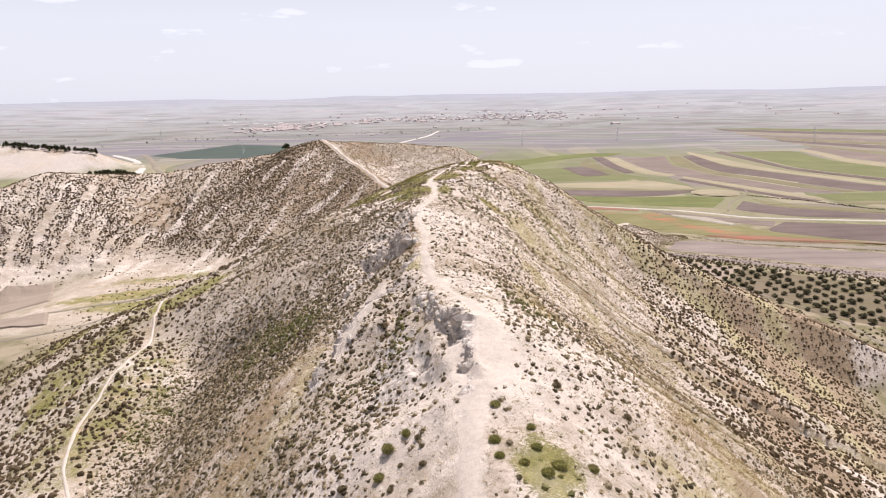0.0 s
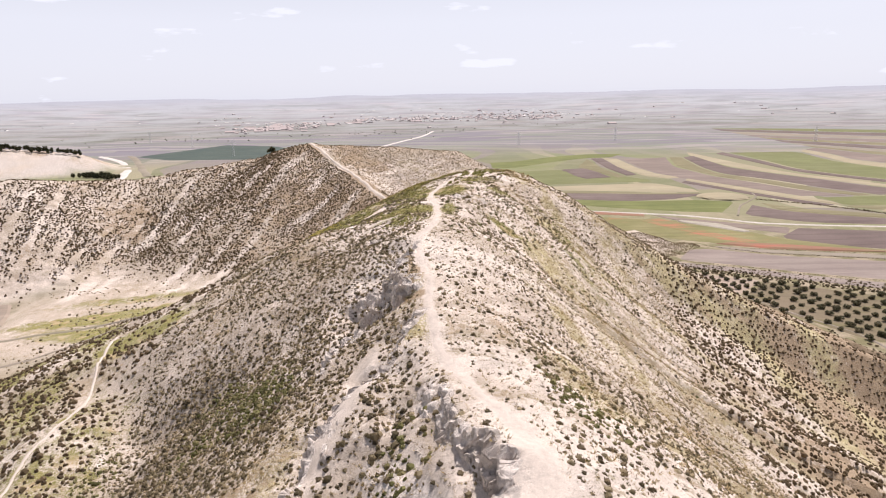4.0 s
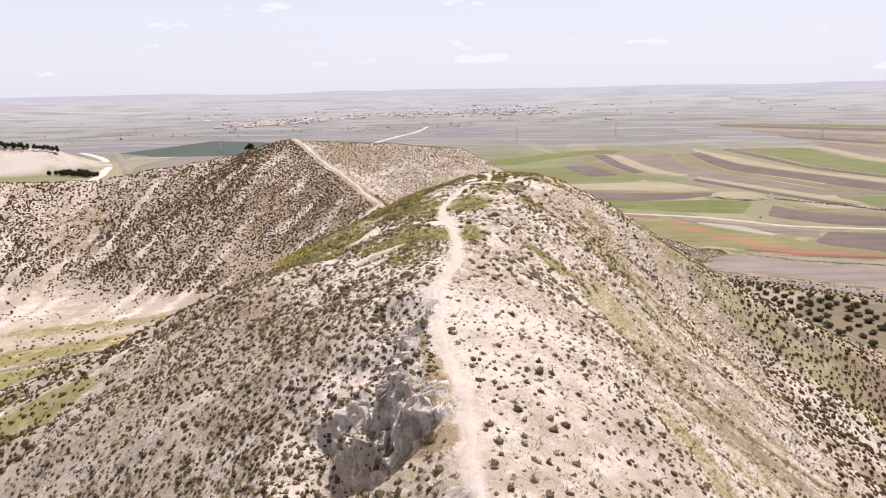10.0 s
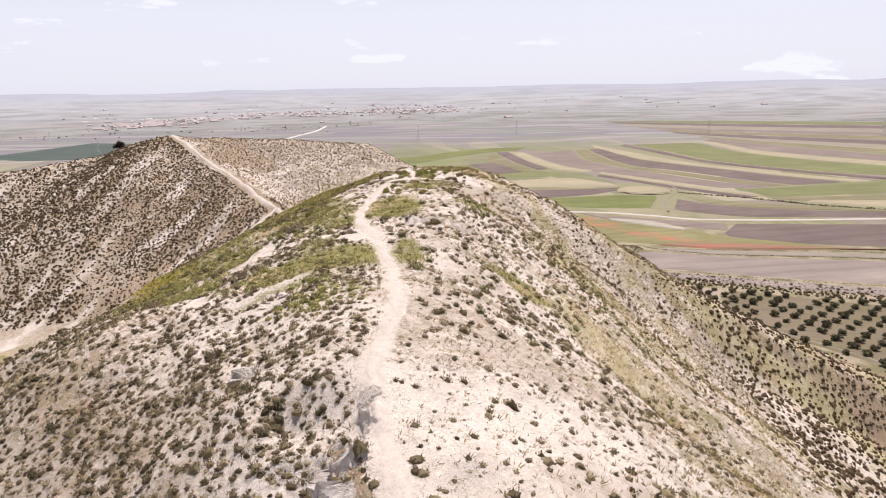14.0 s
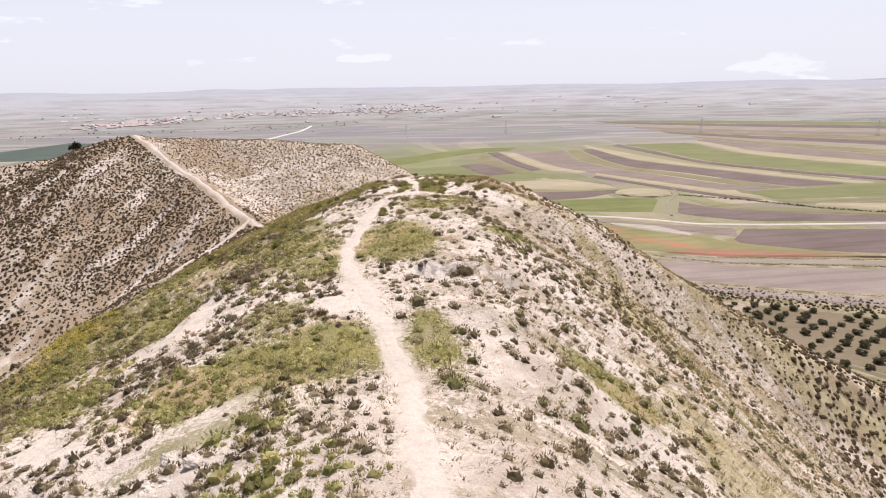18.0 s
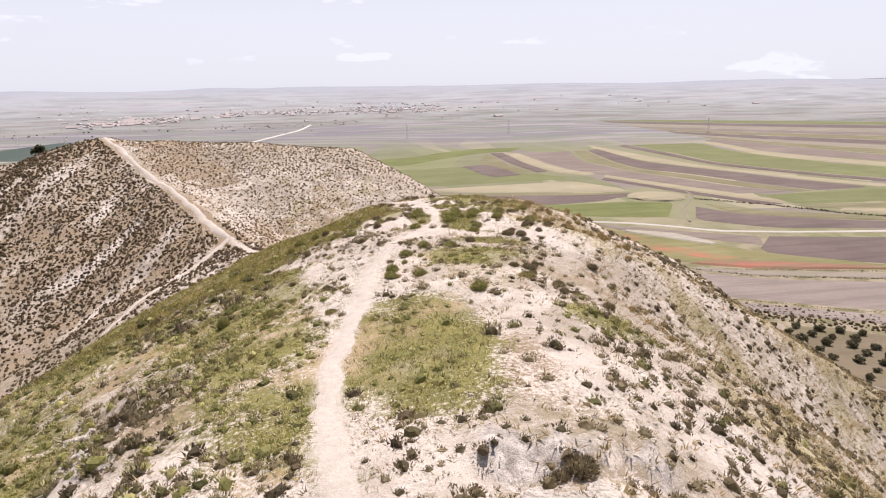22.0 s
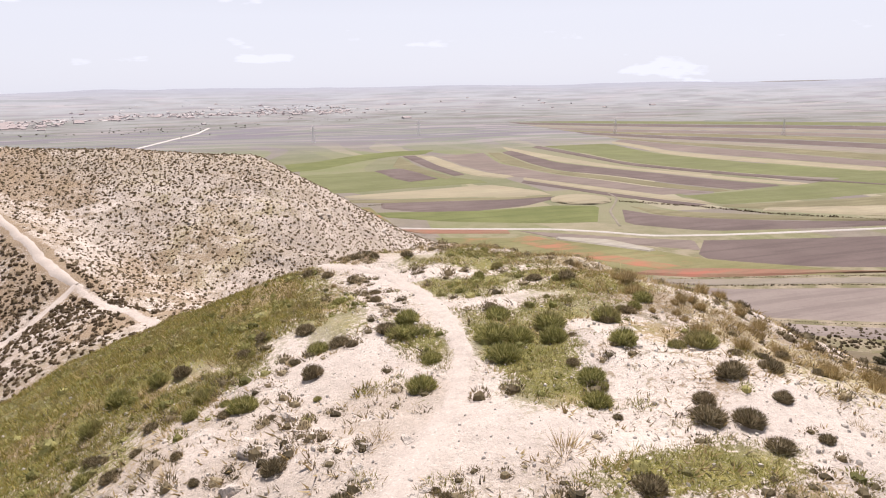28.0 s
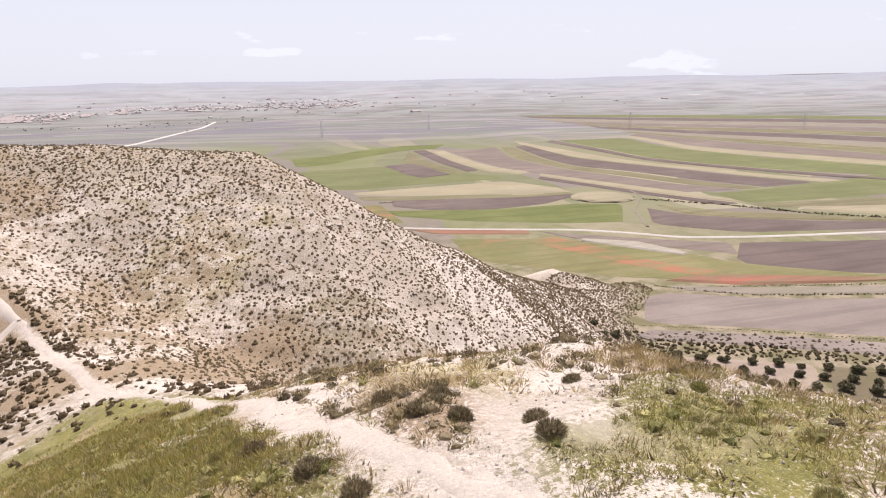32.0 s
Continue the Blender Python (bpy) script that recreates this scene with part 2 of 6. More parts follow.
    if detail:
        b = b + 1.5 * (0.35 - rills(np.where(side_b < 0, bowl(x, y), along_b), e)) * smooth(3, 30, e)
        c = c + fbm(along_c, g * 0.12, 21, 3, 8) * 1.3 * smooth(3, 40, g)
        beds = (c + 0.16 * x) * (2 * math.pi / 3.1) + 1.5 * value_noise(x / 18.0, y / 18.0, 181)
        c = c + 0.3 * np.sin(beds) * smooth(-25, 8, x) * smooth(95, 60, x) * (0.5 + 0.5 * value_noise(x / 9.0, y / 9.0, 182)) * smooth(2, 8, g)
        bench = bench + fbm(along_d, f * 0.2, 14, 3, 9) * 1.5 * smooth(3, 25, f)
    z = smooth_max(smooth_max(a, smooth_max(b, c, 3.0), 2.0), bench, 3.0)
    z = smooth_max(z, base, 4.0)
    hill = smooth(0.5, 8.0, z - base)
    if detail:
        worn = 0.25 + 0.75 * smooth(0.8, 2.5, distance_to(x, y, PATH))
        z = z + hill * (0.45 * fbm(x, y, 11, 3, 21) + worn * (0.17 * fbm(x, y, 2.2, 3, 31)))
    q, _, crest_q, along_q = spine(x, y, QUARRY)
    z = smooth_max(z, crest_q - fall(q, 0.3, 6.0) + (1.5 * fbm(along_q, q * 0.3, 20, 3, 13) * smooth(3, 30, q) if detail else 0.0), 3.0)
    k, _, crest_k, along_k = spine(x, y, KNOLL)
    z = smooth_max(z, crest_k - fall(k, 0.55, 5.0) + (0.8 * fbm(along_k, k * 0.5, 7, 3, 14) * smooth(1, 8, k) if detail else 0.0), 2.0)
    far = np.hypot(x, y)
    rise = smooth(2700, 4800, far)
    z = z + rise * (90 + 10 * fbm(np.arctan2(x, y) * 9, far * 0.0006, 1.0, 3, 41))
    return z
# ---- materials ----
class Nodes:
    """A small builder of node materials."""

    def __init__(self, name, roughness=0.9):
        self.mat = bpy.data.materials.new(name)
        self.mat.use_nodes = True
        self.t = self.mat.node_tree
        self.bsdf = self.t.nodes["Principled BSDF"]
        self.bsdf.inputs["Roughness"].default_value = roughness
        self.bsdf.inputs["Specular IOR Level"].default_value = 0.2
        self.pos = self.t.nodes.new("ShaderNodeNewGeometry").outputs["Position"]

    def put(self, node, key, value):
        if hasattr(value, "is_output"):
            self.t.links.new(value, node.inputs[key])
        elif value is not None:
            if isinstance(value, tuple) and len(value) == 3 and node.inputs[key].type == "RGBA":
                value = (*value, 1.0)
            node.inputs[key].default_value = value

    def noise(self, size, detail=4.0, coords=None, rough=0.55):
        n = self.t.nodes.new("ShaderNodeTexNoise")
        self.put(n, "Scale", 1.0 / size), self.put(n, "Detail", detail), self.put(n, "Roughness", rough)
        self.t.links.new(coords or self.pos, n.inputs["Vector"])
        return n.outputs["Fac"]

    def voronoi(self, coords, size, feature="F1", out="Color"):
        n = self.t.nodes.new("ShaderNodeTexVoronoi")
        n.feature = feature
        self.put(n, "Scale", 1.0 / size)
        self.t.links.new(coords, n.inputs["Vector"])
        return n.outputs[out]

    def mapped(self, scale=(1, 1, 1), turn=0.0, coords=None):
        n = self.t.nodes.new("ShaderNodeMapping")
        n.vector_type = "POINT"
        self.put(n, "Scale", scale)
        n.inputs["Rotation"].default_value = (0, 0, radians(turn))
        self.t.links.new(coords or self.pos, n.inputs["Vector"])
        return n.outputs[0]

    def math(self, op, a, b=None, clamp=False):
        n = self.t.nodes.new("ShaderNodeMath")
        n.operation, n.use_clamp = op, clamp
        self.put(n, 0, a), self.put(n, 1, b)
        return n.outputs[0]

    def span(self, v, a, b):
        n = self.t.nodes.new("ShaderNodeMapRange")
        n.interpolation_type = "SMOOTHSTEP"
        self.put(n, "Value", v), self.put(n, "From Min", a), self.put(n, "From Max", b)
        return n.outputs[0]

    def mix(self, fac, a, b, kind="MIX"):
        n = self.t.nodes.new("ShaderNodeMix")
        n.data_type, n.blend_type = "RGBA", kind
        self.put(n, 0, fac), self.put(n, 6, a), self.put(n, 7, b)
        return n.outputs[2]

    def ramp(self, fac, stops, constant=False):
        n = self.t.nodes.new("ShaderNodeValToRGB")
        n.color_ramp.interpolation = "CONSTANT" if constant else "LINEAR"
        while len(n.color_ramp.elements) < len(stops):
            n.color_ramp.elements.new(0.5)
        for e, (p, c) in zip(n.color_ramp.elements, stops):
            e.position, e.color = p, (*c, 1.0)
        self.t.links.new(fac, n.inputs[0])
        return n.outputs[0]

    def attribute(self, name):
        n = self.t.nodes.new("ShaderNodeAttribute")
        n.attribute_name = name
        return n.outputs["Fac"]

    def island(self):
        return self.t.nodes.new("ShaderNodeNewGeometry").outputs["Random Per Island"]

    def own(self):
        return self.t.nodes.new("ShaderNodeObjectInfo").outputs["Random"]

    def axis(self, v, k):
        n = self.t.nodes.new("ShaderNodeSeparateXYZ")
        self.t.links.new(v, n.inputs[0])
        return n.outputs[k]

    def bump(self, h, strength=0.5, distance=0.1):
        n = self.t.nodes.new("ShaderNodeBump")
        self.put(n, "Strength", strength), self.put(n, "Distance", distance), self.put(n, "Height", h)
        self.t.links.new(n.outputs[0], self.bsdf.inputs["Normal"])

    def colour(self, c):
        self.put(self.bsdf, "Base Color", c)
        return self.mat


def two_tone(name, a, b, size, fine=None, roughness=0.9, bump=0.3, bump_distance=0.05):
    n = Nodes(name, roughness)
    big, small = n.noise(size), n.noise(fine or size / 9, 5)
    c = n.mix(n.span(big, 0.35, 0.65), a, b)
    c = n.mix(n.span(small, 0.3, 0.8), c, tuple(v * 0.72 for v in a))
    n.bump(small, bump, bump_distance)
    return n.colour(c)


PALE, SOIL, GREY = (0.74, 0.645, 0.57), (0.44, 0.36, 0.285), (0.59, 0.515, 0.46)


def ground_material():
    n = Nodes("chalky hillside and plain", 0.95)
    speck = n.noise(0.2, 5, rough=0.85)
    dither = n.math("MULTIPLY", n.math("SUBTRACT", speck, 0.5), 2.2)
    grain, lumps, broad = n.noise(0.5, 8, rough=0.7), n.noise(3.2, 6, rough=0.65), n.noise(22, 5)
    bare = n.mix(n.span(lumps, 0.42, 0.68), PALE, GREY)
    bare = n.mix(n.math("MULTIPLY", n.span(broad, 0.45, 0.62), n.span(lumps, 0.3, 0.6)), bare, SOIL)
    bare = n.mix(n.span(grain, 0.5, 0.8), bare, (0.49, 0.42, 0.36))
    flecks = n.noise(0.16, 3, rough=0.6)
    bare = n.mix(n.math("MULTIPLY", n.span(flecks, 0.56, 0.66), 0.45), bare, (0.27, 0.23, 0.19))
    bare = n.mix(n.math("MULTIPLY", n.span(n.noise(0.9, 4), 0.6, 0.7), 0.4), bare, (0.88, 0.82, 0.76))
    earth = n.mix(n.span(lumps, 0.35, 0.65), (0.40, 0.325, 0.25), (0.49, 0.41, 0.33))
    earth = n.mix(n.span(grain, 0.45, 0.7), earth, (0.33, 0.27, 0.205))
    soily = n.span(n.math("ADD", n.attribute("soil"), n.math("ADD", dither, n.math("MULTIPLY", n.math("SUBTRACT", lumps, 0.5), 1.2))), 0.42, 0.62)
    bare = n.mix(n.math("MULTIPLY", soily, 0.7), bare, earth)
    # ground cover of low herbs, by masks painted on the plan and broken up by noise
    edge = n.math("MULTIPLY", n.math("SUBTRACT", lumps, 0.5), 1.6)
    grassy = n.span(n.math("ADD", n.math("ADD", n.attribute("grass"), edge), dither), 0.38, 0.5)
    green = n.mix(n.span(n.noise(1.3, 5), 0.35, 0.65), (0.225, 0.21, 0.06), (0.335, 0.295, 0.092))
    green = n.mix(n.span(speck, 0.45, 0.62), green, (0.16, 0.15, 0.047))
    green = n.mix(n.span(n.math("ADD", n.noise(5.0, 4), n.math("MULTIPLY", dither, 0.12)), 0.56, 0.66), green, (0.44, 0.33, 0.185))
    dryish = n.span(n.math("ADD", n.math("ADD", n.attribute("dry"), edge), dither), 0.52, 0.68)
    dry = n.mix(n.span(lumps, 0.35, 0.65), (0.50, 0.43, 0.235), (0.40, 0.335, 0.185))
    hill = n.mix(dryish, bare, dry)
    brownish = n.span(n.math("ADD", n.math("ADD", n.attribute("brown"), edge), dither), 0.48, 0.64)
    # a thin cover of dead stems and tiny herbs
    mottle = n.noise(0.75, 6, rough=0.8)
    covered = n.span(n.math("ADD", mottle, n.math("MULTIPLY", n.math("SUBTRACT", n.attribute("cover"), 0.5), 0.42)), 0.525, 0.56)
    herbs = n.mix(n.span(n.noise(2.1, 4), 0.4, 0.62), n.mix(n.span(grain, 0.35, 0.65), (0.22, 0.18, 0.11), (0.35, 0.295, 0.185)), (0.37, 0.28, 0.185))
    hill = n.mix(n.math("MULTIPLY", covered, 0.8), hill, herbs)
    hill = n.mix(brownish, hill, n.mix(n.span(lumps, 0.35, 0.65), (0.31, 0.225, 0.145), (0.38, 0.285, 0.19)))
    hill = n.mix(grassy, hill, green)
    cracked = n.span(n.noise(0.7, 6, n.mapped((1, 1, 0.5)), 0.75), 0.38, 0.66)
    rocky = n.span(n.math("ADD", n.attribute("rock"), n.math("MULTIPLY", n.math("SUBTRACT", lumps, 0.5), 1.4)), 0.35, 0.6)
    hill = n.mix(rocky, hill, n.mix(cracked, (0.34, 0.30, 0.27), (0.80, 0.72, 0.66)))
    hill = n.mix(n.attribute("dirt"), hill, n.mix(n.span(grain, 0.4, 0.7), (0.60, 0.52, 0.46), (0.49, 0.425, 0.375)))
    # the farmed plain, long strips that run with the near fields
    wob = n.t.nodes.new("ShaderNodeVectorMath")
    wob.operation = "MULTIPLY_ADD"
    warp = n.t.nodes.new("ShaderNodeTexNoise")
    n.put(warp, "Scale", 1 / 500.0), n.t.links.new(n.pos, warp.inputs["Vector"])
    n.t.links.new(warp.outputs["Color"], wob.inputs[0])
    wob.inputs[1].default_value = (260, 260, 0)
    n.t.links.new(n.pos, wob.inputs[2])
    strips = n.mapped((1 / 38.0, 1 / 270.0, 0), -38, wob.outputs[0])
    cell = n.voronoi(strips, 1.0)
    pick = n.axis(cell, 0)
    plain = n.ramp(pick, [(0.0, (0.18, 0.19, 0.105)), (0.22, (0.24, 0.235, 0.14)), (0.42, (0.22, 0.19, 0.175)), (0.53, (0.32, 0.29, 0.19)),
                          (0.64, (0.205, 0.22, 0.105)), (0.84, (0.235, 0.20, 0.185)), (0.94, (0.36, 0.325, 0.235))], True)
    plain = n.mix(n.span(n.noise(40, 5), 0.3, 0.7), plain, n.mix(0.5, plain, (0.28, 0.25, 0.17)))
    scrub = n.mix(n.span(n.noise(9, 6), 0.4, 0.6), (0.20, 0.18, 0.10), (0.36, 0.30, 0.22))
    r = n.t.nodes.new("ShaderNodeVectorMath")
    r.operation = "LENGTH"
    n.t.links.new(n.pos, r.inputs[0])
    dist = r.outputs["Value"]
    # painted haze: past 900 m the strips turn greyer and bluer
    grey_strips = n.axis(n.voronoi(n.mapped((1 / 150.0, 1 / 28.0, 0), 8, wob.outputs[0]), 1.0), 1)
    hazed_plain = n.ramp(grey_strips, [(0.0, (0.215, 0.215, 0.175)), (0.2, (0.225, 0.205, 0.20)), (0.4, (0.275, 0.255, 0.215)), (0.52, (0.215, 0.19, 0.19)), (0.7, (0.235, 0.24, 0.185)), (0.86, (0.32, 0.29, 0.255))], True)
    hazed_plain = n.mix(1.0, hazed_plain, (0.97, 0.99, 1.12), "MULTIPLY")
    plain = n.mix(n.span(dist, 900, 1350), plain, hazed_plain)
    plain = n.mix(n.span(dist, 380, 620), scrub, plain)
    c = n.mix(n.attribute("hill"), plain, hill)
    gravel = n.noise(0.07, 4, rough=0.7)
    c = n.mix(n.math("MULTIPLY", n.math("MULTIPLY", n.span(gravel, 0.56, 0.64), 0.4), n.attribute("hill")), c, (0.30, 0.265, 0.24))
    c = n.mix(n.math("MULTIPLY", n.math("MULTIPLY", n.span(gravel, 0.44, 0.34), 0.45), n.attribute("hill")), c, (0.86, 0.80, 0.75))
    n.bump(n.math("ADD", n.math("ADD", n.math("MULTIPLY", mottle, 1.6), n.math("MULTIPLY", gravel, 0.25)), n.math("ADD", n.math("MULTIPLY", lumps, 1.5), n.math("MULTIPLY", speck, 0.5))), 0.6, n.math("SUBTRACT", 0.22, n.math("MULTIPLY", n.attribute("dirt"), 0.17)))
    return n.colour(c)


def crag_material():
    n = Nodes("cracked pale gypsum rock", 0.92)
    broad, fine = n.noise(1.6, 5, rough=0.6), n.noise(0.22, 6, rough=0.75)
    c = n.mix(n.span(broad, 0.38, 0.62), (0.80, 0.72, 0.66), (0.50, 0.44, 0.40))
    c = n.mix(n.math("MULTIPLY", n.span(fine, 0.5, 0.7), 0.7), c, (0.36, 0.30, 0.26))
    c = n.mix(n.math("MULTIPLY", n.span(n.noise(0.7, 5, n.mapped((1, 1, 0.4)), 0.7), 0.58, 0.68), 0.8), c, (0.22, 0.185, 0.16))
    n.bump(n.math("ADD", fine, n.math("MULTIPLY", broad, 0.6)), 0.9, 0.2)
    return n.colour(c)


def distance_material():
    n = Nodes("hazed far farmland", 1.0)
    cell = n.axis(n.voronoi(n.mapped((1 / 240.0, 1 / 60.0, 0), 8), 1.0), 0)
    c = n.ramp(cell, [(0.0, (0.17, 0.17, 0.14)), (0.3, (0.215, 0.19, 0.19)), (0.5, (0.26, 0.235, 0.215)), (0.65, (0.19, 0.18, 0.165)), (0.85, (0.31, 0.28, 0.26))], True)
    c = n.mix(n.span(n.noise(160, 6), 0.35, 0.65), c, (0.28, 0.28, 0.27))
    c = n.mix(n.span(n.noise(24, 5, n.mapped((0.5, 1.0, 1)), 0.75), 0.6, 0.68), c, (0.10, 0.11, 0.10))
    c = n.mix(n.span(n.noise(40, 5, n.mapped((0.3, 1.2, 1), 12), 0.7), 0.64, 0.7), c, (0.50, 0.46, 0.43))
    # painted haze: a bluish glow grows with distance, and the colour flattens to grey
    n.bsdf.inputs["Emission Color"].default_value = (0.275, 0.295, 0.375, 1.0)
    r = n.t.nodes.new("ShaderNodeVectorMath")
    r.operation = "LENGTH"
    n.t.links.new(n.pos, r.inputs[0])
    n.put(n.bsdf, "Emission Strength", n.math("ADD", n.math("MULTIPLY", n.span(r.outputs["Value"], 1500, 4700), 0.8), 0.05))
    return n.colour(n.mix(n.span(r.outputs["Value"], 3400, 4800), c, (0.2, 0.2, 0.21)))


def leaf_material(name, stops, roughness=0.75, per_object=False):
    n = Nodes(name, roughness)
    r = n.own() if per_object else n.island()
    c = n.ramp(r, stops)
    c = n.mix(n.span(n.noise(0.25, 3), 0.35, 0.7), c, n.mix(0.25, c, (0.04, 0.035, 0.02)))
    # whole plants differ: some dried to brown, some fresher
    c = n.mix(n.math("MULTIPLY", n.span(n.noise(1.4, 2), 0.48, 0.62), 0.35), c, (0.33, 0.25, 0.15))
    n.put(n.bsdf, "Base Color", c)
    # thin leaves let some light through
    thin = n.t.nodes.new("ShaderNodeBsdfTranslucent")
    n.t.links.new(c, thin.inputs["Color"])
    both = n.t.nodes.new("ShaderNodeMixShader")
    both.inputs[0].default_value = 0.35
    n.t.links.new(n.bsdf.outputs[0], both.inputs[1]), n.t.links.new(thin.outputs[0], both.inputs[2])
    n.t.links.new(both.outputs[0], n.t.nodes["Material Output"].inputs["Surface"])
    return n.mat


MAT = {
    "ground": ground_material(),
    "dirt": two_tone("trodden pale chalk dirt", (0.68, 0.595, 0.53), (0.58, 0.505, 0.445), 2.5, 0.12, 0.95, 0.6, 0.05),
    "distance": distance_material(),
    "crag": crag_material(),
    "gravel": two_tone("pale gravel road", (0.72, 0.67, 0.63), (0.62, 0.57, 0.53), 14, 0.6),
    "rock": two_tone("weathered grey gypsum rock", (0.78, 0.69, 0.61), (0.58, 0.51, 0.45), 0.8, 0.2, 0.9, 1.0, 0.3),
    "stone": two_tone("loose pale stone", (0.76, 0.69, 0.62), (0.50, 0.445, 0.40), 0.5, 0.1),
    "scrub": leaf_material("grey-green thyme scrub", [(0.0, (0.085, 0.065, 0.042)), (0.4, (0.135, 0.105, 0.065)), (0.7, (0.15, 0.125, 0.07)), (1.0, (0.24, 0.18, 0.115))]),
    "hill_scrub": leaf_material("brown-grey hill scrub", [(0.0, (0.11, 0.075, 0.045)), (0.4, (0.16, 0.112, 0.068)), (0.7, (0.165, 0.125, 0.07)), (1.0, (0.26, 0.185, 0.115))]),
    "nose_scrub": leaf_material("brown-olive hill scrub", [(0.0, (0.18, 0.13, 0.08)), (0.4, (0.26, 0.195, 0.12)), (0.7, (0.25, 0.20, 0.115)), (1.0, (0.39, 0.30, 0.19))]),
    "tuft": leaf_material("grey-olive dwarf shrub", [(0.0, (0.10, 0.08, 0.05)), (0.5, (0.25, 0.205, 0.12)), (1.0, (0.55, 0.45, 0.29))]),
    "green_tuft": leaf_material("fresh green rosemary shrub", [(0.0, (0.17, 0.17, 0.06)), (0.5, (0.36, 0.35, 0.125)), (1.0, (0.68, 0.62, 0.28))]),
    "thicket": leaf_material("dark green thicket", [(0.0, (0.09, 0.09, 0.035)), (0.5, (0.19, 0.185, 0.07)), (1.0, (0.36, 0.33, 0.15))]),
    "straw": leaf_material("dry straw tussock", [(0.0, (0.28, 0.20, 0.09)), (0.5, (0.46, 0.345, 0.16)), (1.0, (0.64, 0.51, 0.27))]),
    "grass": leaf_material("spring grass", [(0.0, (0.24, 0.25, 0.06)), (0.4, (0.36, 0.345, 0.095)), (0.7, (0.46, 0.40, 0.15)), (1.0, (0.56, 0.45, 0.23))]),
    "meadow": leaf_material("golden meadow grass", [(0.0, (0.24, 0.215, 0.055)), (0.5, (0.38, 0.325, 0.09)), (1.0, (0.54, 0.43, 0.17))]),
    "yellow": leaf_material("yellow wild flowers", [(0.0, (0.45, 0.38, 0.06)), (1.0, (0.6, 0.5, 0.1))]),
    "wood": two_tone("grey bark", (0.16, 0.12, 0.09), (0.24, 0.2, 0.16), 0.4),
    "olive": leaf_material("olive leaves", [(0.0, (0.10, 0.10, 0.06)), (0.6, (0.16, 0.155, 0.095)), (1.0, (0.24, 0.23, 0.15))]),
    "pine": leaf_material("dark pine needles", [(0.0, (0.03, 0.04, 0.022)), (1.0, (0.075, 0.085, 0.045))]),
    # leaf colour greyed and lightened to paint haze over the far trees
    "haze_trees": leaf_material("hazed far trees", [(0.0, (0.15, 0.16, 0.13)), (1.0, (0.22, 0.225, 0.18))]),
    # plaster and tile of the far town, washed out to paint in haze
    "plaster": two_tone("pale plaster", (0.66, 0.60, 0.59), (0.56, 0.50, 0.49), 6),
    "tile": two_tone("hazed clay roof tile", (0.58, 0.50, 0.49), (0.52, 0.44, 0.43), 3),
    "metal": two_tone("white sheet metal", (0.80, 0.78, 0.77), (0.70, 0.68, 0.67), 9, roughness=0.9),
    "steel": two_tone("galvanised steel", (0.72, 0.72, 0.74), (0.62, 0.62, 0.64), 2, roughness=0.5),
}


def crop(name, a, b, turn=0.0, patch=None, edge=(0.52, 0.66)):
    a, b = tuple(v * 0.86 for v in a), tuple(v * 0.86 for v in b)
    n = Nodes(name, 0.95)
    broad, streak, fine = n.noise(34, 6, rough=0.65), n.noise(6, 6, n.mapped((0.07, 1.0, 1), turn), 0.7), n.noise(1.6, 5, rough=0.75)
    c = n.mix(n.span(broad, 0.36, 0.64), a, b)
    c = n.mix(n.math("MULTIPLY", n.span(n.noise(70, 4), 0.5, 0.7), 0.4), c, tuple(min(1.0, v * 1.45) for v in b))
    c = n.mix(n.math("MULTIPLY", n.span(streak, 0.45, 0.62), 0.5), c, tuple(v * 0.72 for v in a))
    c = n.mix(n.math("MULTIPLY", n.span(fine, 0.45, 0.75), 0.3), c, tuple(v * 0.6 for v in b))
    if patch:
        c = n.mix(n.span(n.noise(15, 7, n.mapped((0.5, 1.1, 1), turn), 0.65), *edge), c, patch)
    n.bump(fine, 0.4, 0.2)
    MAT[name] = n.colour(c)


crop("green cereal", (0.172, 0.192, 0.07), (0.215, 0.23, 0.09), 35)
crop("young green cereal", (0.235, 0.242, 0.118), (0.195, 0.208, 0.092), 35)
crop("meadow with poppies", (0.235, 0.225, 0.10), (0.29, 0.26, 0.135), 35, (0.36, 0.19, 0.11), (0.54, 0.76))
crop("thin poppies", (0.235, 0.225, 0.10), (0.29, 0.26, 0.135), 35, (0.40, 0.175, 0.11), (0.42, 0.66))
crop("pale ploughed earth", (0.30, 0.245, 0.222), (0.335, 0.28, 0.25), 25)
crop("red poppies", (0.36, 0.185, 0.13), (0.30, 0.215, 0.135), 35, (0.38, 0.15, 0.105))
crop("dark ploughed earth", (0.175, 0.132, 0.122), (0.215, 0.168, 0.152), 55)
crop("brown ploughed earth", (0.172, 0.13, 0.12), (0.195, 0.15, 0.137), 25)
crop("grey ploughed earth", (0.255, 0.203, 0.176), (0.285, 0.23, 0.20), 25)
crop("pale fallow", (0.35, 0.30, 0.25), (0.31, 0.275, 0.205), 50)
crop("bare pale patch", (0.50, 0.45, 0.39), (0.44, 0.40, 0.31), 50)
crop("tan stubble", (0.45, 0.385, 0.265), (0.39, 0.345, 0.24), 50, (0.33, 0.30, 0.20), (0.5, 0.7))
crop("olive stubble", (0.24, 0.215, 0.125), (0.28, 0.25, 0.15), 50)
crop("grove soil", (0.25, 0.20, 0.14), (0.215, 0.18, 0.115), 30, (0.17, 0.15, 0.08), (0.5, 0.64))
crop("valley earth", (0.42, 0.345, 0.285), (0.38, 0.31, 0.25), 20)
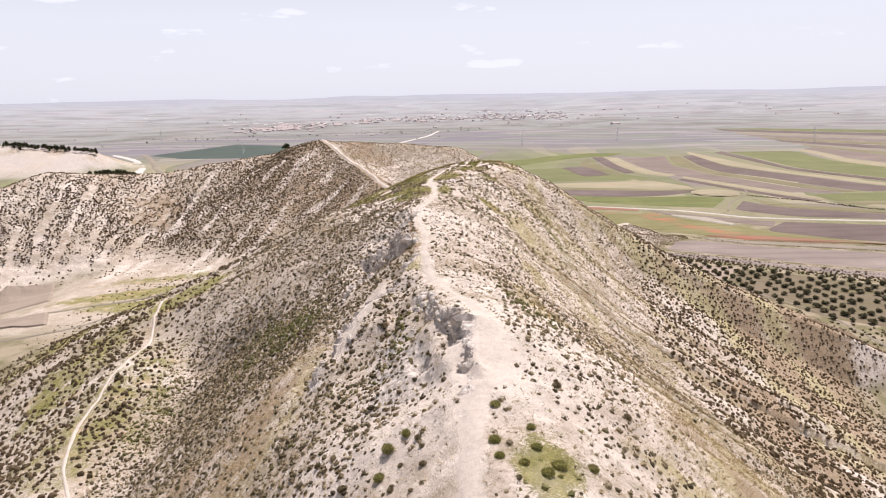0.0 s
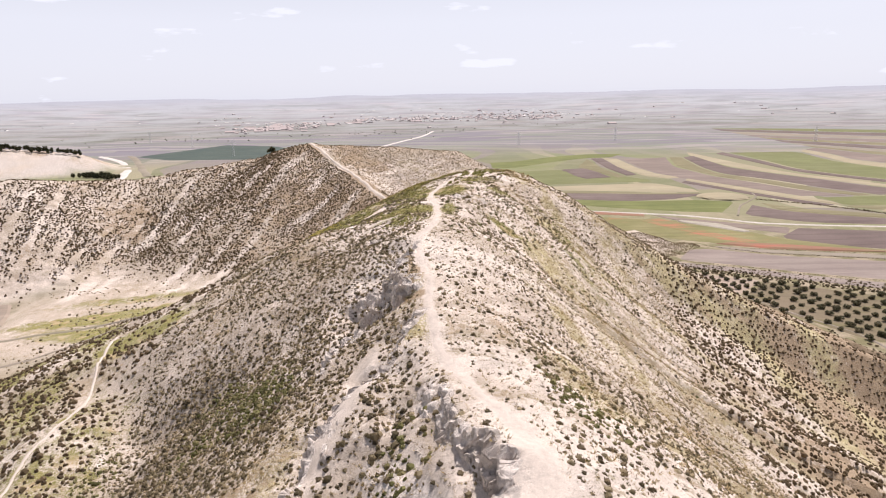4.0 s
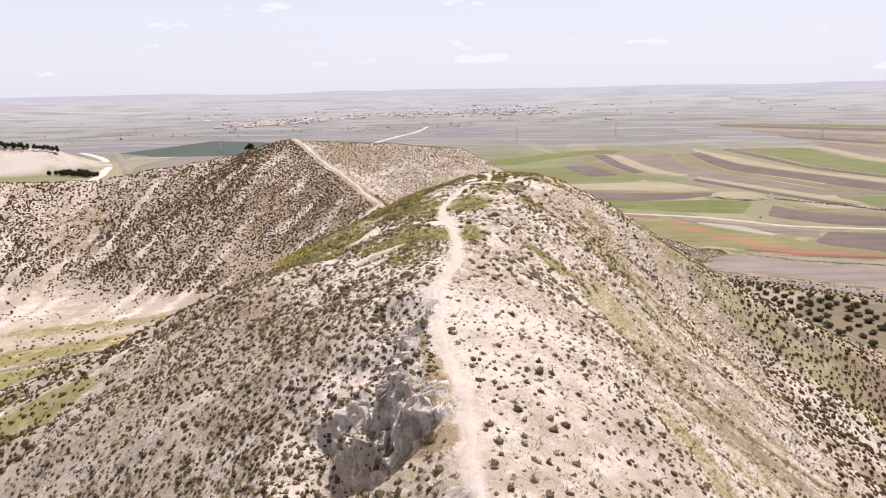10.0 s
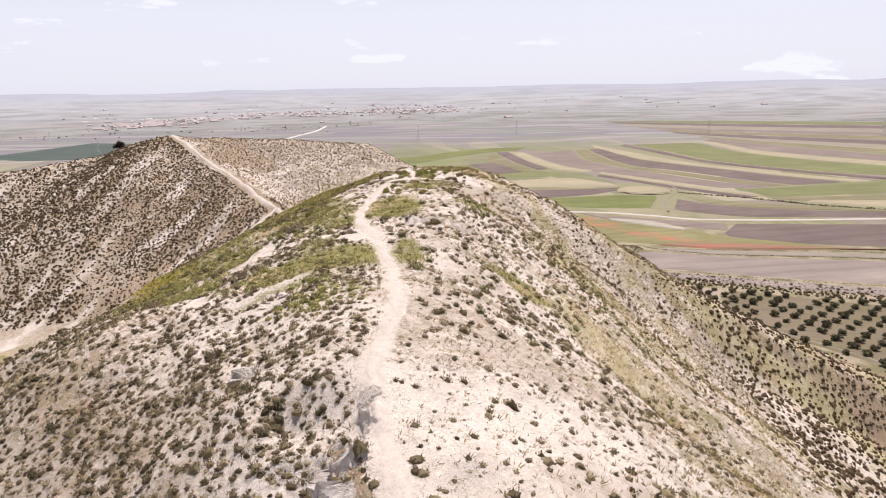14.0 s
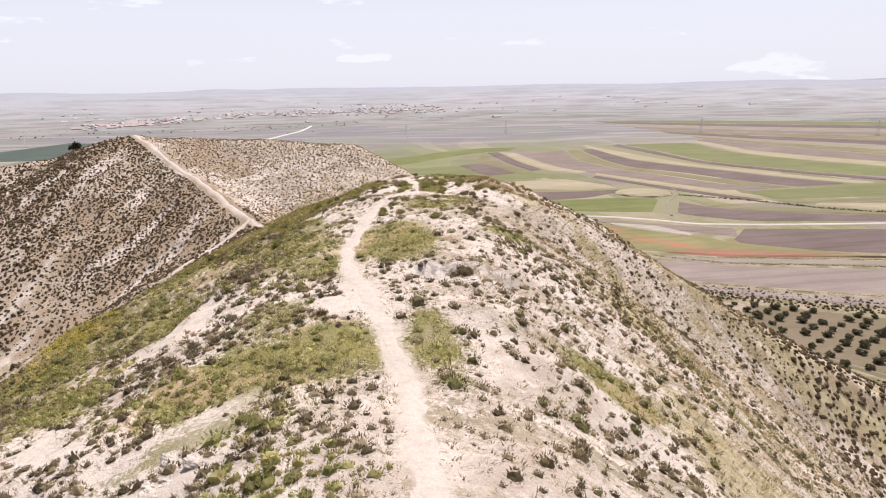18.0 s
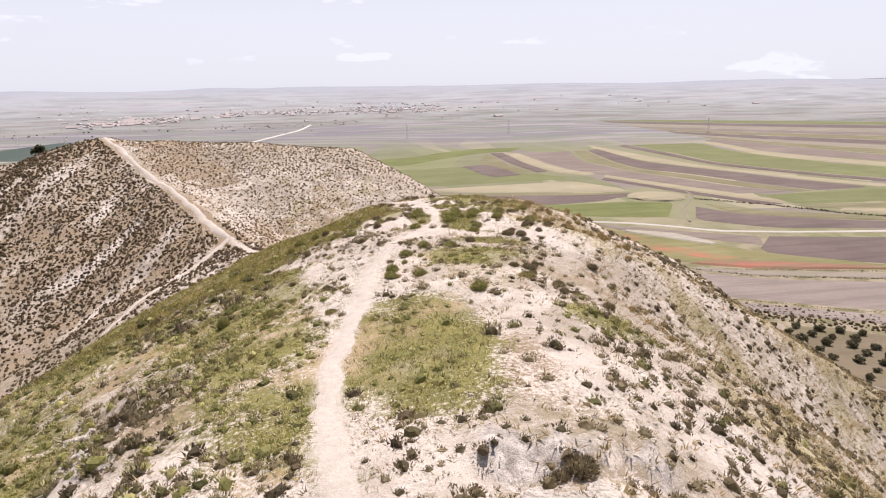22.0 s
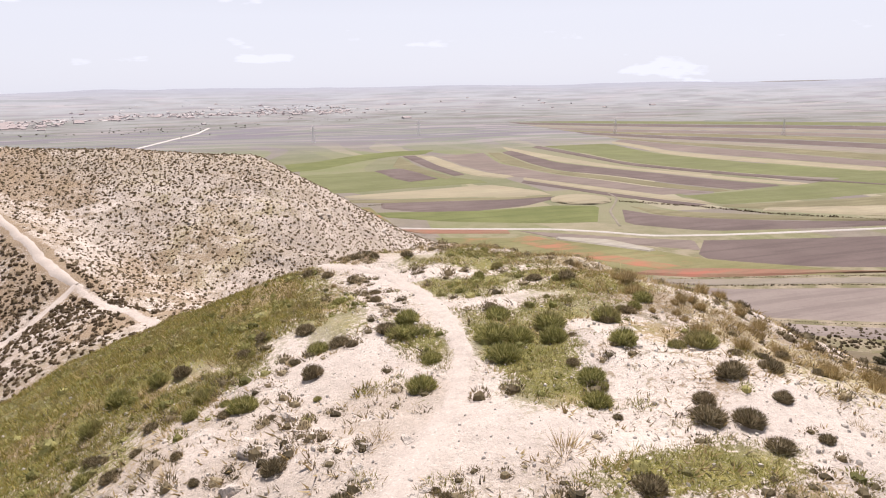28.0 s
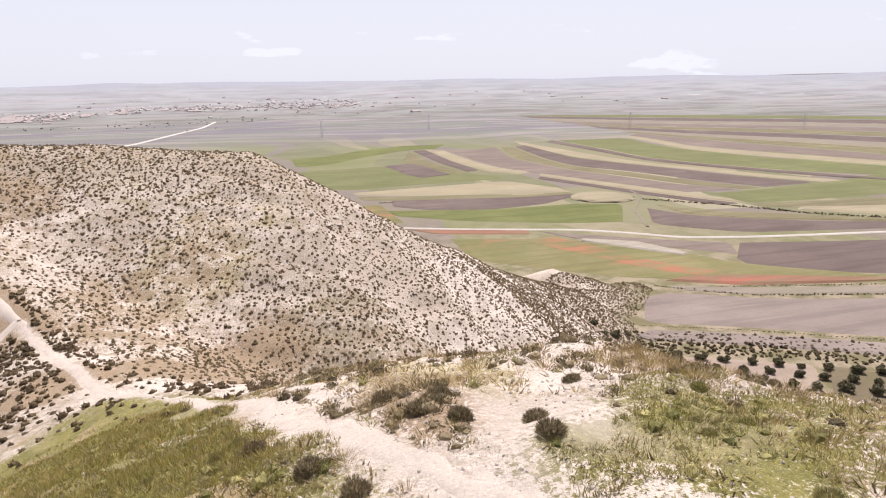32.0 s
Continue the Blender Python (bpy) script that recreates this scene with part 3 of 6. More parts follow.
crop("teal barley", (0.085, 0.115, 0.105), (0.105, 0.13, 0.11), 20)
crop("brown scrub earth", (0.27, 0.20, 0.135), (0.34, 0.265, 0.175), 60, (0.22, 0.18, 0.10), (0.5, 0.62))
crop("bare pink earth", (0.47, 0.37, 0.31), (0.40, 0.33, 0.26), 10)
# ---- mesh helpers ----
rng = np.random.default_rng(7)


def mesh_of(name, verts, faces, material, smooth_faces=False):
    """A mesh from arrays: verts (n, 3); faces (m, 3) or (m, 4)."""
    verts, faces = np.asarray(verts, np.float32), np.asarray(faces, np.int32)
    me = bpy.data.meshes.new(name)
    k = faces.shape[1]
    me.vertices.add(len(verts))
    me.vertices.foreach_set("co", verts.ravel())
    me.loops.add(faces.size)
    me.loops.foreach_set("vertex_index", faces.ravel())
    me.polygons.add(len(faces))
    me.polygons.foreach_set("loop_start", np.arange(0, faces.size, k, dtype=np.int32))
    me.polygons.foreach_set("use_smooth", np.full(len(faces), smooth_faces))
    me.materials.append(MAT[material])
    me.update(calc_edges=True)
    return me


def part(name, me, parent, label=""):
    ob = new(name, me)
    ob.parent = parent
    return tagged(ob, label)


def grid_faces(nx, ny):
    i = np.arange(nx * ny).reshape(ny, nx)
    return np.stack([i[:-1, :-1], i[:-1, 1:], i[1:, 1:], i[1:, :-1]], -1).reshape(-1, 4)


def at(x, y):
    return float(height(np.array([float(x)]), np.array([float(y)]))[0])


def curve_through(pts, n):
    """n places evenly along a smooth line through the plan points."""
    p = np.array(pts, float)
    s = np.concatenate([[0], np.cumsum(np.hypot(*(p[1:, :2] - p[:-1, :2]).T))])
    q = np.linspace(0, s[-1], n)
    out = np.stack([np.interp(q, s, p[:, k]) for k in range(p.shape[1])], 1)
    for _ in range(3):
        out[1:-1] = 0.25 * out[:-2] + 0.5 * out[1:-1] + 0.25 * out[2:]
    return out


def path_width(y):
    return np.interp(y, [40, 57, 64, 70, 100, 150, 186, 192, 211, 225, 300], [1.8, 2.4, 2.2, 1.2, 1.05, 1.25, 1.2, 0.85, 1.0, 1.2, 1.3])


# (x, y, half-width x, half-width y, turn in degrees, strength)
CREST_GREENS = [(-3.5, 213, 6.5, 12, 0, 1.25), (11.5, 210.4, 3.6, 1.5, 0, 1.05), (12, 204.6, 4.5, 1.5, 0, 0.95), (11, 198.2, 2.6, 1.6, 0, 0.75), (25, 160, 2.5, 22, 10, 0.5), (-17, 214, 14, 22, 0, 1.2),
                (-9.5, 181, 6, 7, 0, 0.72), (-7, 173, 4, 5, 0, 0.72), (-8, 190, 4, 4, 0, 0.6), (-29, 186, 4.5, 15, 15, 0.9), (-22, 190, 4.5, 10, 30, 0.9), (-17, 168, 3, 9, 10, 0.7), (-8.5, 152.5, 3, 3.5, 0, 0.6), (-20, 152, 3, 6, 10, 0.7), (-11, 139.6, 3.5, 0.9, 15, 0.75), (0.6, 168, 3.6, 6.6, 0, 1.05), (-8.3, 145.4, 6.6, 3.8, 10, 1.0), (0.0, 146, 1.3, 5, 0, 0.75), (-25, 180, 7, 18, 15, 0.62)]
SLOPE_GREENS = [(12.6, 209.8, 3.4, 3.0, 0, 0.85), (15.5, 211, 3, 1.6, 0, 0.6), (9.5, 204, 2.6, 2.2, 0, 0.75), (14, 201, 4.5, 2.0, 0, 0.75), (5.3, 197.6, 0.8, 2.4, 10, 0.8),
                (8.2, 196, 1.5, 3.4, 0, 0.9), (7.5, 192, 1.4, 1.2, 0, 0.8), (-13, 204, 5, 5, 0, 0.8), (10.8, 171.6, 2.6, 1.6, -20, 0.85), (6, 183, 3.5, 2.2, 0, 0.85)]
MEADOW_GREENS = [(-17, 196, 8, 12, 0, 0.6), (-9, 232, 9, 18, 0, 1.25), (6.5, 41, 2.2, 4, 0, 0.85), (-28, 171, 5, 12, 15, 0.9), (10, 147, 3.2, 2.4, -25, 0.8),
                 (-92, 222, 36, 6, 8, 1.2), (-95, 203, 26, 6, -14, 0.9), (-100, 240, 30, 5, 8, 0.55), (-57, 143, 9, 8, 0, 1.0), (-75, 160, 6, 14, 20, 0.7)]
VALLEY_GREENS = [(9.2, 187.3, 2.8, 0.9, 0, 0.9), (-70, 120, 8, 22, 0, 0.6), (-60, 195, 20, 18, 0, 0.7), (27, 170, 3, 16, 12, 0.4), (-6.5, 182, 3, 4, 0, 0.7),
                 (-6, 166, 4, 8, 0, 0.6), (13.5, 195, 2.0, 1.2, 0, 0.6), (-95, 156, 12, 24, 0, 0.8), (2.8, 203.5, 1.6, 4, 0, 0.7), (-54, 98, 9, 26, 0, 0.5)]
# where the shrubs are fresh and thick, with no turf between them
THICKETS = [(-22, 96, 5, 9, 10, 0.6), (-32, 104, 7, 12, 10, 0.45), (-10, 188, 8, 12, 0, 0.5), (-4, 70, 3, 5, 0, 0.6), (-7, 134.5, 3, 2.5, 0, 0.9), (-8.5, 139.3, 2.2, 1.2, 10, 0.8), (-13, 146, 3, 2, 0, 0.5), (10, 78, 4, 9, 10, 0.6), (11, 171.5, 2.5, 1.6, -20, 0.9)]
GREENS = CREST_GREENS + SLOPE_GREENS + MEADOW_GREENS + VALLEY_GREENS
FLANK_DRYS = [(27, 172, 4, 28, 12, 0.62), (21, 138, 3, 22, 8, 0.6), (36, 122, 5, 34, 8, 0.5), (16, 108, 3, 14, 8, 0.5), (23, 122, 5, 40, 6, 0.6),
              (29, 58, 9, 22, 0, 0.75), (-20, 66, 5, 22, -10, 0.7), (17, 144, 3, 12, 8, 0.75), (15, 109, 3, 9, 8, 0.7), (11, 83, 3, 9, 8, 0.7)]
CREST_DRYS = [(-6, 102, 2.4, 5, 0, 0.9), (6, 177, 3, 4, 0, 0.5), (85, 150, 12, 90, 8, 0.85), (98, 190, 14, 60, 8, 0.9), (-5, 300, 10, 16, -30, 0.7),
              (10, 238, 9, 14, 0, 0.7), (-30, 215, 12, 25, 0, 0.55), (18, 198, 4, 8, 0, 0.5), (52, 120, 7, 60, 6, 0.45)]
FOOT_DRYS = [(-4.5, 88, 2, 4, 0, 0.7), (-20, 325, 30, 8, 60, 0.4), (60, 200, 8, 40, 6, 0.5), (3, 212, 2.5, 5, 0, 0.6), (8, 220.5, 2.6, 6, 10, 0.95),
             (17, 207, 4, 5, 0, 0.6), (17.5, 193, 3.5, 8, 0, 0.75), (40, 170, 4, 30, 6, 0.55)]
DRYS = FLANK_DRYS + CREST_DRYS + FOOT_DRYS


FLANK_BROWNS = [(-30, 128, 16, 36, 8, 0.36), (-24, 140, 9, 14, 0, 0.42), (-20, 118, 7, 16, 10, 0.38), (-36, 96, 14, 22, 0, 0.34)]
FOOT_BROWNS = [(106, 205, 11, 75, 8, 1.0), (90, 150, 8, 70, 8, 0.85), (64, 175, 4, 60, 8, 0.5), (-21, 66, 4, 20, -10, 0.6), (-6.5, 102, 2.2, 4, 0, 0.8),
               (-32, 218, 8, 20, 0, 0.4), (-4, 302, 7, 12, -30, 0.6), (50, 175, 3, 40, 8, 0.45), (7.6, 220, 2.2, 5, 10, 0.7), (64, 110, 9, 55, 6, 0.8)]
GULLY_BROWNS = [(-8.6, 102.4, 3.4, 1.3, -32, 1.0), (-5.4, 107.5, 0.9, 4.5, 12, 1.0), (48, 75, 6, 30, 6, 0.6), (-5.2, 99.2, 2.6, 1.4, -20, 1.0), (-8.8, 100.2, 3.2, 1.5, -25, 0.9), (-4.6, 106, 0.9, 5, 0, 0.8), (-14, 262, 8, 5, 20, 0.8),
                (2, 280, 7, 13, -35, 0.8), (-4, 268, 8, 7, 0, 0.9), (-10, 285, 8, 10, -30, 0.6), (138, 262, 7, 40, 0, 0.9)]
CREST_BROWNS = [(16.5, 195, 3, 5, 0, 0.5), (12.5, 191, 3, 1.6, 0, 0.45), (10, 186.5, 2.5, 1.5, 0, 0.4), (-14.8, 180, 4, 4, 0, 0.75), (-9.8, 190.5, 2.4, 2.6, 0, 0.65), (-5.2, 176, 1.6, 4, 0, 0.6), (4.3, 165, 1.9, 4.6, 0, 0.75), (-6.4, 168.5, 2.6, 4.5, 0, 0.75), (-9.4, 167, 3, 3, 0, 0.7), (-6, 161.5, 2.4, 2.6, 0, 0.65), (6.6, 214.8, 1.3, 2.4, 10, 0.95), (0.8, 219, 2.0, 4, 0, 0.6),
                (-6.3, 114.5, 0.7, 4, 10, 0.8), (-21, 72, 3, 7, -30, 0.75), (-28, 68, 3, 6, -30, 0.75), (4.2, 90, 1.6, 5, 0, 0.5), (25, 63, 4, 6, -15, 0.7), (29, 55, 4, 6, -15, 0.7)]
BROWNS = FLANK_BROWNS + FOOT_BROWNS + GULLY_BROWNS + CREST_BROWNS
BARES = [(9.4, 212.4, 1.1, 2.0, 0, 1.0), (-4.0, 187.6, 1.0, 1.8, 0, 0.8), (-7.0, 194.4, 1.2, 0.9, 0, 0.7), (-2.2, 184, 0.8, 2.4, 0, 0.7), (-5.3, 171.2, 0.9, 0.5, 0, 0.7), (-13.3, 161, 1.2, 3.4, 8, 0.85),
         (-10.3, 141.4, 2.6, 0.7, 20, 0.8), (-11.5, 137, 2.4, 0.9, 15, 0.85), (-17.6, 143.5, 1.2, 1.6, 0, 0.7), (-24, 171, 0.7, 4, 15, 0.6), (-4.6, 152, 1.6, 2.0, 0, 0.8), (-10.6, 77, 1.6, 7, -18, 1.0), (-9.8, 89, 1.3, 4, -20, 0.8), (4.6, 190.4, 2.6, 1.8, 0, 1.0), (13, 189, 2.0, 1.6, 0, 0.6), (10, 200.5, 2.5, 0.9, 0, 0.8), (1.5, 201, 1.6, 2.2, 0, 0.8), (3, 56, 3.5, 6, 0, 0.9),
         (14, 186, 2, 2, 0, 0.5), (-9, 162.5, 3, 1.5, 0, 0.5), (4.2, 226, 0.8, 8, 8, 0.6), (2.4, 196.6, 1.7, 2.0, 0, 0.8), (7.9, 212.2, 0.8, 3.2, -6, 1.0), (3.8, 202, 1.5, 1.2, 0, 0.7),
         (-6, 156, 3.6, 2.4, 0, 0.5), (-15.5, 157.5, 4, 3.5, 0, 0.45), (7.2, 165.5, 1.6, 3.6, 0, 0.6), (3, 143.4, 1.2, 2.0, 0, 0.5), (-11.8, 139.8, 3.2, 1.6, 20, 0.7), (-5.6, 174.5, 1.6, 1.4, 0, 0.5), (13, 170, 1.6, 1.6, 0, 0.5)]


def mask(x, y, spots):
    total = np.zeros(x.shape)
    for cx, cy, a, b, turn, s in spots:
        c, n = math.cos(radians(turn)), math.sin(radians(turn))
        u, v = (x - cx) * c + (y - cy) * n, -(x - cx) * n + (y - cy) * c
        total = np.maximum(total, s * np.clip(1.6 - 1.1 * np.sqrt((u / a) ** 2 + (v / b) ** 2), 0, 1))
    return total


def base_height(x, y):
    left = np.interp(x, [-600, -300, -170, -130, -60, 0], [1, 8, 15, 23, 27, 27])
    return left * smooth(-5, -70, x) * smooth(430, 330, y) + 3.0 * smooth(190, 60, x) * smooth(400, 330, y) * smooth(0, 60, x)


# ---- the ground, one sheet to the horizon ----
def steps(fine0, fine1, fine, lo, hi, growth=1.07, dense0=0.0, dense1=0.0, dense=1.0):
    core = [*np.arange(fine0, dense0, fine), *np.arange(dense0, dense1, dense), *np.arange(dense1, fine1, fine)]
    up, s = [core[-1] + fine], fine
    while up[-1] < hi:
        s *= growth
        up.append(up[-1] + s)
    down, s = [core[0] - fine], fine
    while down[-1] > lo:
        s *= growth
        down.append(down[-1] - s)
    return np.array(down[::-1] + core + up)


xs = steps(-48, 48, 0.62, -4900, 4900, 1.045, -20.0, 4.0, 0.36)
ys = steps(28, 348, 0.72, -2600, 4900, 1.036, 50.0, 124.0, 0.42)
gx, gy = np.meshgrid(xs, ys)
gz = height(gx, gy)
trodden = distance_to(gx, gy, PATH)
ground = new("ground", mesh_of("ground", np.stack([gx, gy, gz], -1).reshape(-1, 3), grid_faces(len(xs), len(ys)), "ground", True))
tagged(ground, "pale chalky ridge and hillsides above a wide farmed plain", "ground", kind="structure")


def paint(me, name, values):
    me.attributes.new(name, "FLOAT", "POINT").data.foreach_set("value", np.asarray(values, np.float32).ravel())


hilly = smooth(0.6, 5.0, gz - base_height(gx, gy)) * (np.hypot(gx, gy) < 1500)
valley = smooth(60, 30, np.abs(gx + 95)) * smooth(60, 40, np.abs(gy - 235))
paint(ground.data, "hill", np.maximum(hilly, valley))
paint(ground.data, "grass", mask(gx, gy, GREENS))
rd_, rs_, _, ru_ = spine(gx, gy, RIDGE)
sd_, ss_, _, su_ = spine(gx, gy, SPUR)
nd_, ns_, _, nu_ = spine(gx, gy, NOSE)
on_a = rd_ < np.minimum(sd_, nd_)
right_slope = on_a & (rs_ > 0) & (gy < 235)
streaks = fbm(ru_ + 0.25 * rd_, rd_ * 0.07, 4.5, 3, 15)
gully = rills(np.where(ss_ < 0, bowl(gx, gy), su_), sd_) * (sd_ < nd_) * (sd_ > 2)
face = (~on_a) & (sd_ < nd_) & (ss_ < 0)
soil = np.where(on_a, np.where(rs_ > 0, 0.3 + 0.1 * smooth(12, 50, rd_) + 0.4 * streaks, 0.3 + 0.45 * smooth(8, 26, rd_) + 0.2 * fbm(ru_, rd_ * 0.2, 6, 2, 16)), np.where(sd_ < nd_, np.where(ss_ > 0, 0.6, 0.62), 0.56 + 0.3 * streaks + 0.15 * smooth(40, 70, gx)))
soil -= np.where(on_a, 0.35 * np.clip(fbm(ru_, rd_ * 0.12, 7, 3, 3), -0.3, 1), 0.9 * gully)
soil -= 0.2 * smooth(20, 40, gx) * smooth(85, 65, gx) * smooth(250, 300, gy)
foot = face * smooth(30, 25, gz)
soil -= 0.35 * foot
soil = np.where(spine(gx, gy, QUARRY)[0] < 130, 0.25 + 0.35 * fbm(gx, gy, 30, 3, 24), soil)
soil = soil + 0.45 * (valley > 0.5) * (~on_a | (rd_ > 60))
paint(ground.data, "soil", np.clip(soil, 0, 1))
crust = smooth(-150, -105, gx) * 0.2 + 0.36 + 0.1 * smooth(-100, -60, gx)
brown = np.maximum(mask(gx, gy, BROWNS), face * crust * (1 - 1.2 * gully) * smooth(26, 31, gz) + np.where(face, 0.3 * fbm(gx, gy, 16, 3, 17), 0))
brown = np.maximum(brown, right_slope * (0.14 * smooth(12, 36, rd_) + 0.5 * smooth(72, 98, rd_) + 0.42 * streaks - 0.15 * smooth(30, 0, rd_)))
brown = np.maximum(brown, ((~on_a) & ((nd_ < sd_) | (ss_ > 0))) * (gy > 255) * smooth(40, -15, gx) * (0.46 + 0.3 * fbm(gx, gy, 14, 3, 27)))
brown = np.where(spine(gx, gy, QUARRY)[0] < 130, 0.38 + 0.4 * fbm(gx, gy, 28, 3, 25), brown)
paint(ground.data, "brown", np.clip(brown, 0, 1))
dry_all = np.maximum(mask(gx, gy, DRYS), right_slope * smooth(6, 18, rd_) * (0.36 + 0.5 * fbm(ru_ + 0.2 * rd_, rd_ * 0.1, 7, 3, 18)))
dry_all = np.maximum(dry_all, ((~on_a) & (nd_ < sd_)) * smooth(40, 5, gx) * (0.22 + 0.35 * fbm(gx, gy, 12, 3, 19)))
paint(ground.data, "dry", np.clip(dry_all, 0, 1))
craggy = smooth(2.4, 4.6, rd_ + 0.9 * value_noise(gx / 2.5, gy / 2.5, 77)) * smooth(13, 7, rd_) * (rs_ < 0) * on_a
quarry_rock = (spine(gx, gy, QUARRY)[0] < 120) * (gy < 905) * (0.55 + 0.3 * fbm(gx, gy, 24, 3, 26))
paint(ground.data, "rock", np.maximum(quarry_rock, np.maximum(ledges(gx, gy)[1], craggy * np.interp(gy, [52, 57, 66, 72, 86, 94, 98, 112, 117, 120], [0, 0.9, 0.7, 0.2, 0.45, 0.3, 0, 0.3, 0.6, 0]))))
cover = np.where(on_a, np.where(rs_ > 0, 0.38 + 0.16 * smooth(5, 40, rd_) + 0.25 * streaks, 0.25 + 0.22 * smooth(6, 22, rd_) + 0.25 * fbm(gx, gy, 9, 3, 20)), np.where(face, 0.40 + 0.18 * smooth(-170, -110, gx) - 0.4 * gully - 0.1 * foot, 0.34 + 0.2 * streaks))
quarry_side = spine(gx, gy, QUARRY)[0] < 130
cover = np.where(quarry_side, 0.62 + 0.3 * fbm(gx, gy, 40, 3, 23), cover)
cover += 0.2 * smooth(225, 240, gy) * on_a - 0.45 * np.clip(mask(gx, gy, BARES), 0, 1)
cover -= 0.25 * smooth(10, 30, gx) * smooth(85, 65, gx) * smooth(250, 300, gy)
paint(ground.data, "cover", np.clip(cover, 0, 1) * np.minimum(1, hilly + valley))


def worn_track(x, y):
    rag = 0.22 * fbm(x, y, 1.6, 3, 63) + 0.12 * fbm(x, y, 5.0, 2, 64)
    return smooth(1.1, 0.88, distance_to(x, y, PATH) / np.maximum(path_width(y) * 0.5, 0.1) + rag) * 0.9


paint(ground.data, "dirt", np.maximum(worn_track(gx, gy), 0.6 * np.clip(mask(gx, gy, BARES) + 0.4 * fbm(gx, gy, 2, 3, 65) - mask(gx, gy, BROWNS), 0, 1)))


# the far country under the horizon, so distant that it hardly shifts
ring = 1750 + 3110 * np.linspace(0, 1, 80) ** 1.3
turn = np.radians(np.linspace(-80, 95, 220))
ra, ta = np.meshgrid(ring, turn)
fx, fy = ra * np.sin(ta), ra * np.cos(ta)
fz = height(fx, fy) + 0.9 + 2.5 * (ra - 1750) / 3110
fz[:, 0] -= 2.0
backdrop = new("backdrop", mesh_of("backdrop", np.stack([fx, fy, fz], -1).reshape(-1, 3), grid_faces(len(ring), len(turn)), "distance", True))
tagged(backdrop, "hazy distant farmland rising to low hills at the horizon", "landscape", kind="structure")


def strip(name, pts, width, lift, material, label, category, rough=0.2, n=200, across=5):
    """A path or road that lies on the ground, with an uneven edge."""
    c = curve_through(pts, n)
    d = np.gradient(c, axis=0)
    d /= np.hypot(d[:, 0], d[:, 1])[:, None]
    w = width(c[:, 1]) if callable(width) else np.full(n, float(width))
    k = np.arange(n)
    l = w * (0.5 + rough * fbm(k * 1.0, k * 0.0, 4, 3, 61))
    r = w * (0.5 + rough * fbm(k * 1.0, k * 0.0 + 9, 4, 3, 62))
    f = np.linspace(0, 1, across)[None, :]
    off = -l[:, None] * (1 - f) + r[:, None] * f
    x, y = c[:, :1] + d[:, 1:] * off, c[:, 1:] - d[:, :1] * off
    z = height(x, y) + lift * np.clip(2.2 * np.sin(np.pi * f) - 0.9, -0.9, 1.0)
    ob = new(name, mesh_of(name, np.stack([x, y, z], -1).reshape(-1, 3), grid_faces(across, n), material, True))
    return tagged(ob, label, category, kind="structure")


crest_path = strip("dirt_path", PATH, path_width, 0.035, "ground", "worn pale dirt path along the crest of the ridge", "path", 0.25, 1300, 11)
pv = np.empty(len(crest_path.data.vertices) * 3, np.float32)
crest_path.data.vertices.foreach_get("co", pv)
pv = pv.reshape(-1, 3)
paint(crest_path.data, "hill", np.ones(len(pv)))
paint(crest_path.data, "dirt", worn_track(pv[:, 0].astype(float), pv[:, 1].astype(float)))
strip("dirt_path", SPUR_PATH, 1.9, 0.2, "dirt", "straight pale dirt path climbing the far hill", "path", 0.2, 60)
strip("dirt_path", LOWER_PATH, 1.6, 0.25, "dirt", "pale dirt path slanting down the scrubby slope", "path", 0.2, 80)
strip("dirt_path", BENCH_PATH, 0.75, 0.2, "dirt", "narrow pale footpath over a grassy shelf", "path", 0.2, 80)

# ---- roads on the plain ----
strip("gravel_road", [(40, 573), (81, 549), (117, 530), (173, 507), (196, 489), (212, 472), (243, 461), (287, 451), (323, 444), (420, 424), (560, 400)], 3.8, 0.6, "gravel", "white gravel farm road between the fields", "road", 0.05, 120)
strip("farm_track", [(271, 608), (265, 586), (247, 562), (232, 543), (222, 522), (212, 500)], 2.4, 0.6, "pale fallow", "worn earth track beside a green field", "track", 0.1, 60)
strip("farm_track", [(30, 372), (52, 366), (67, 356), (76, 347), (86, 339), (94, 330), (108, 322), (130, 300), (137, 282), (150, 256), (152, 219), (150, 150)], 2.0, 0.35, "pale fallow", "pale earth track at the foot of the hill", "track", 0.2, 120)
strip("quarry_road", [(-560, 1154), (-500, 1080), (-464, 1025), (-425, 950), (-406, 906), (-385, 850), (-363, 780)], 14, 0.7, "gravel", "broad white quarry road below a bare hill", "road", 0.1, 60)
strip("quarry_road", [(-510, 1152), (-472, 1086), (-383, 902), (-349, 838)], 14, 0.7, "pale fallow", "wide cut of grey earth beside the quarry road", "road", 0.1, 60)
strip("gravel_road", [(-150, 1120), (-114, 1213), (-75, 1387), (-34, 1561), (-10, 1797), (10, 2000)], 9, 0.9, "gravel", "distant pale road across the plain", "road", 0.05, 60)

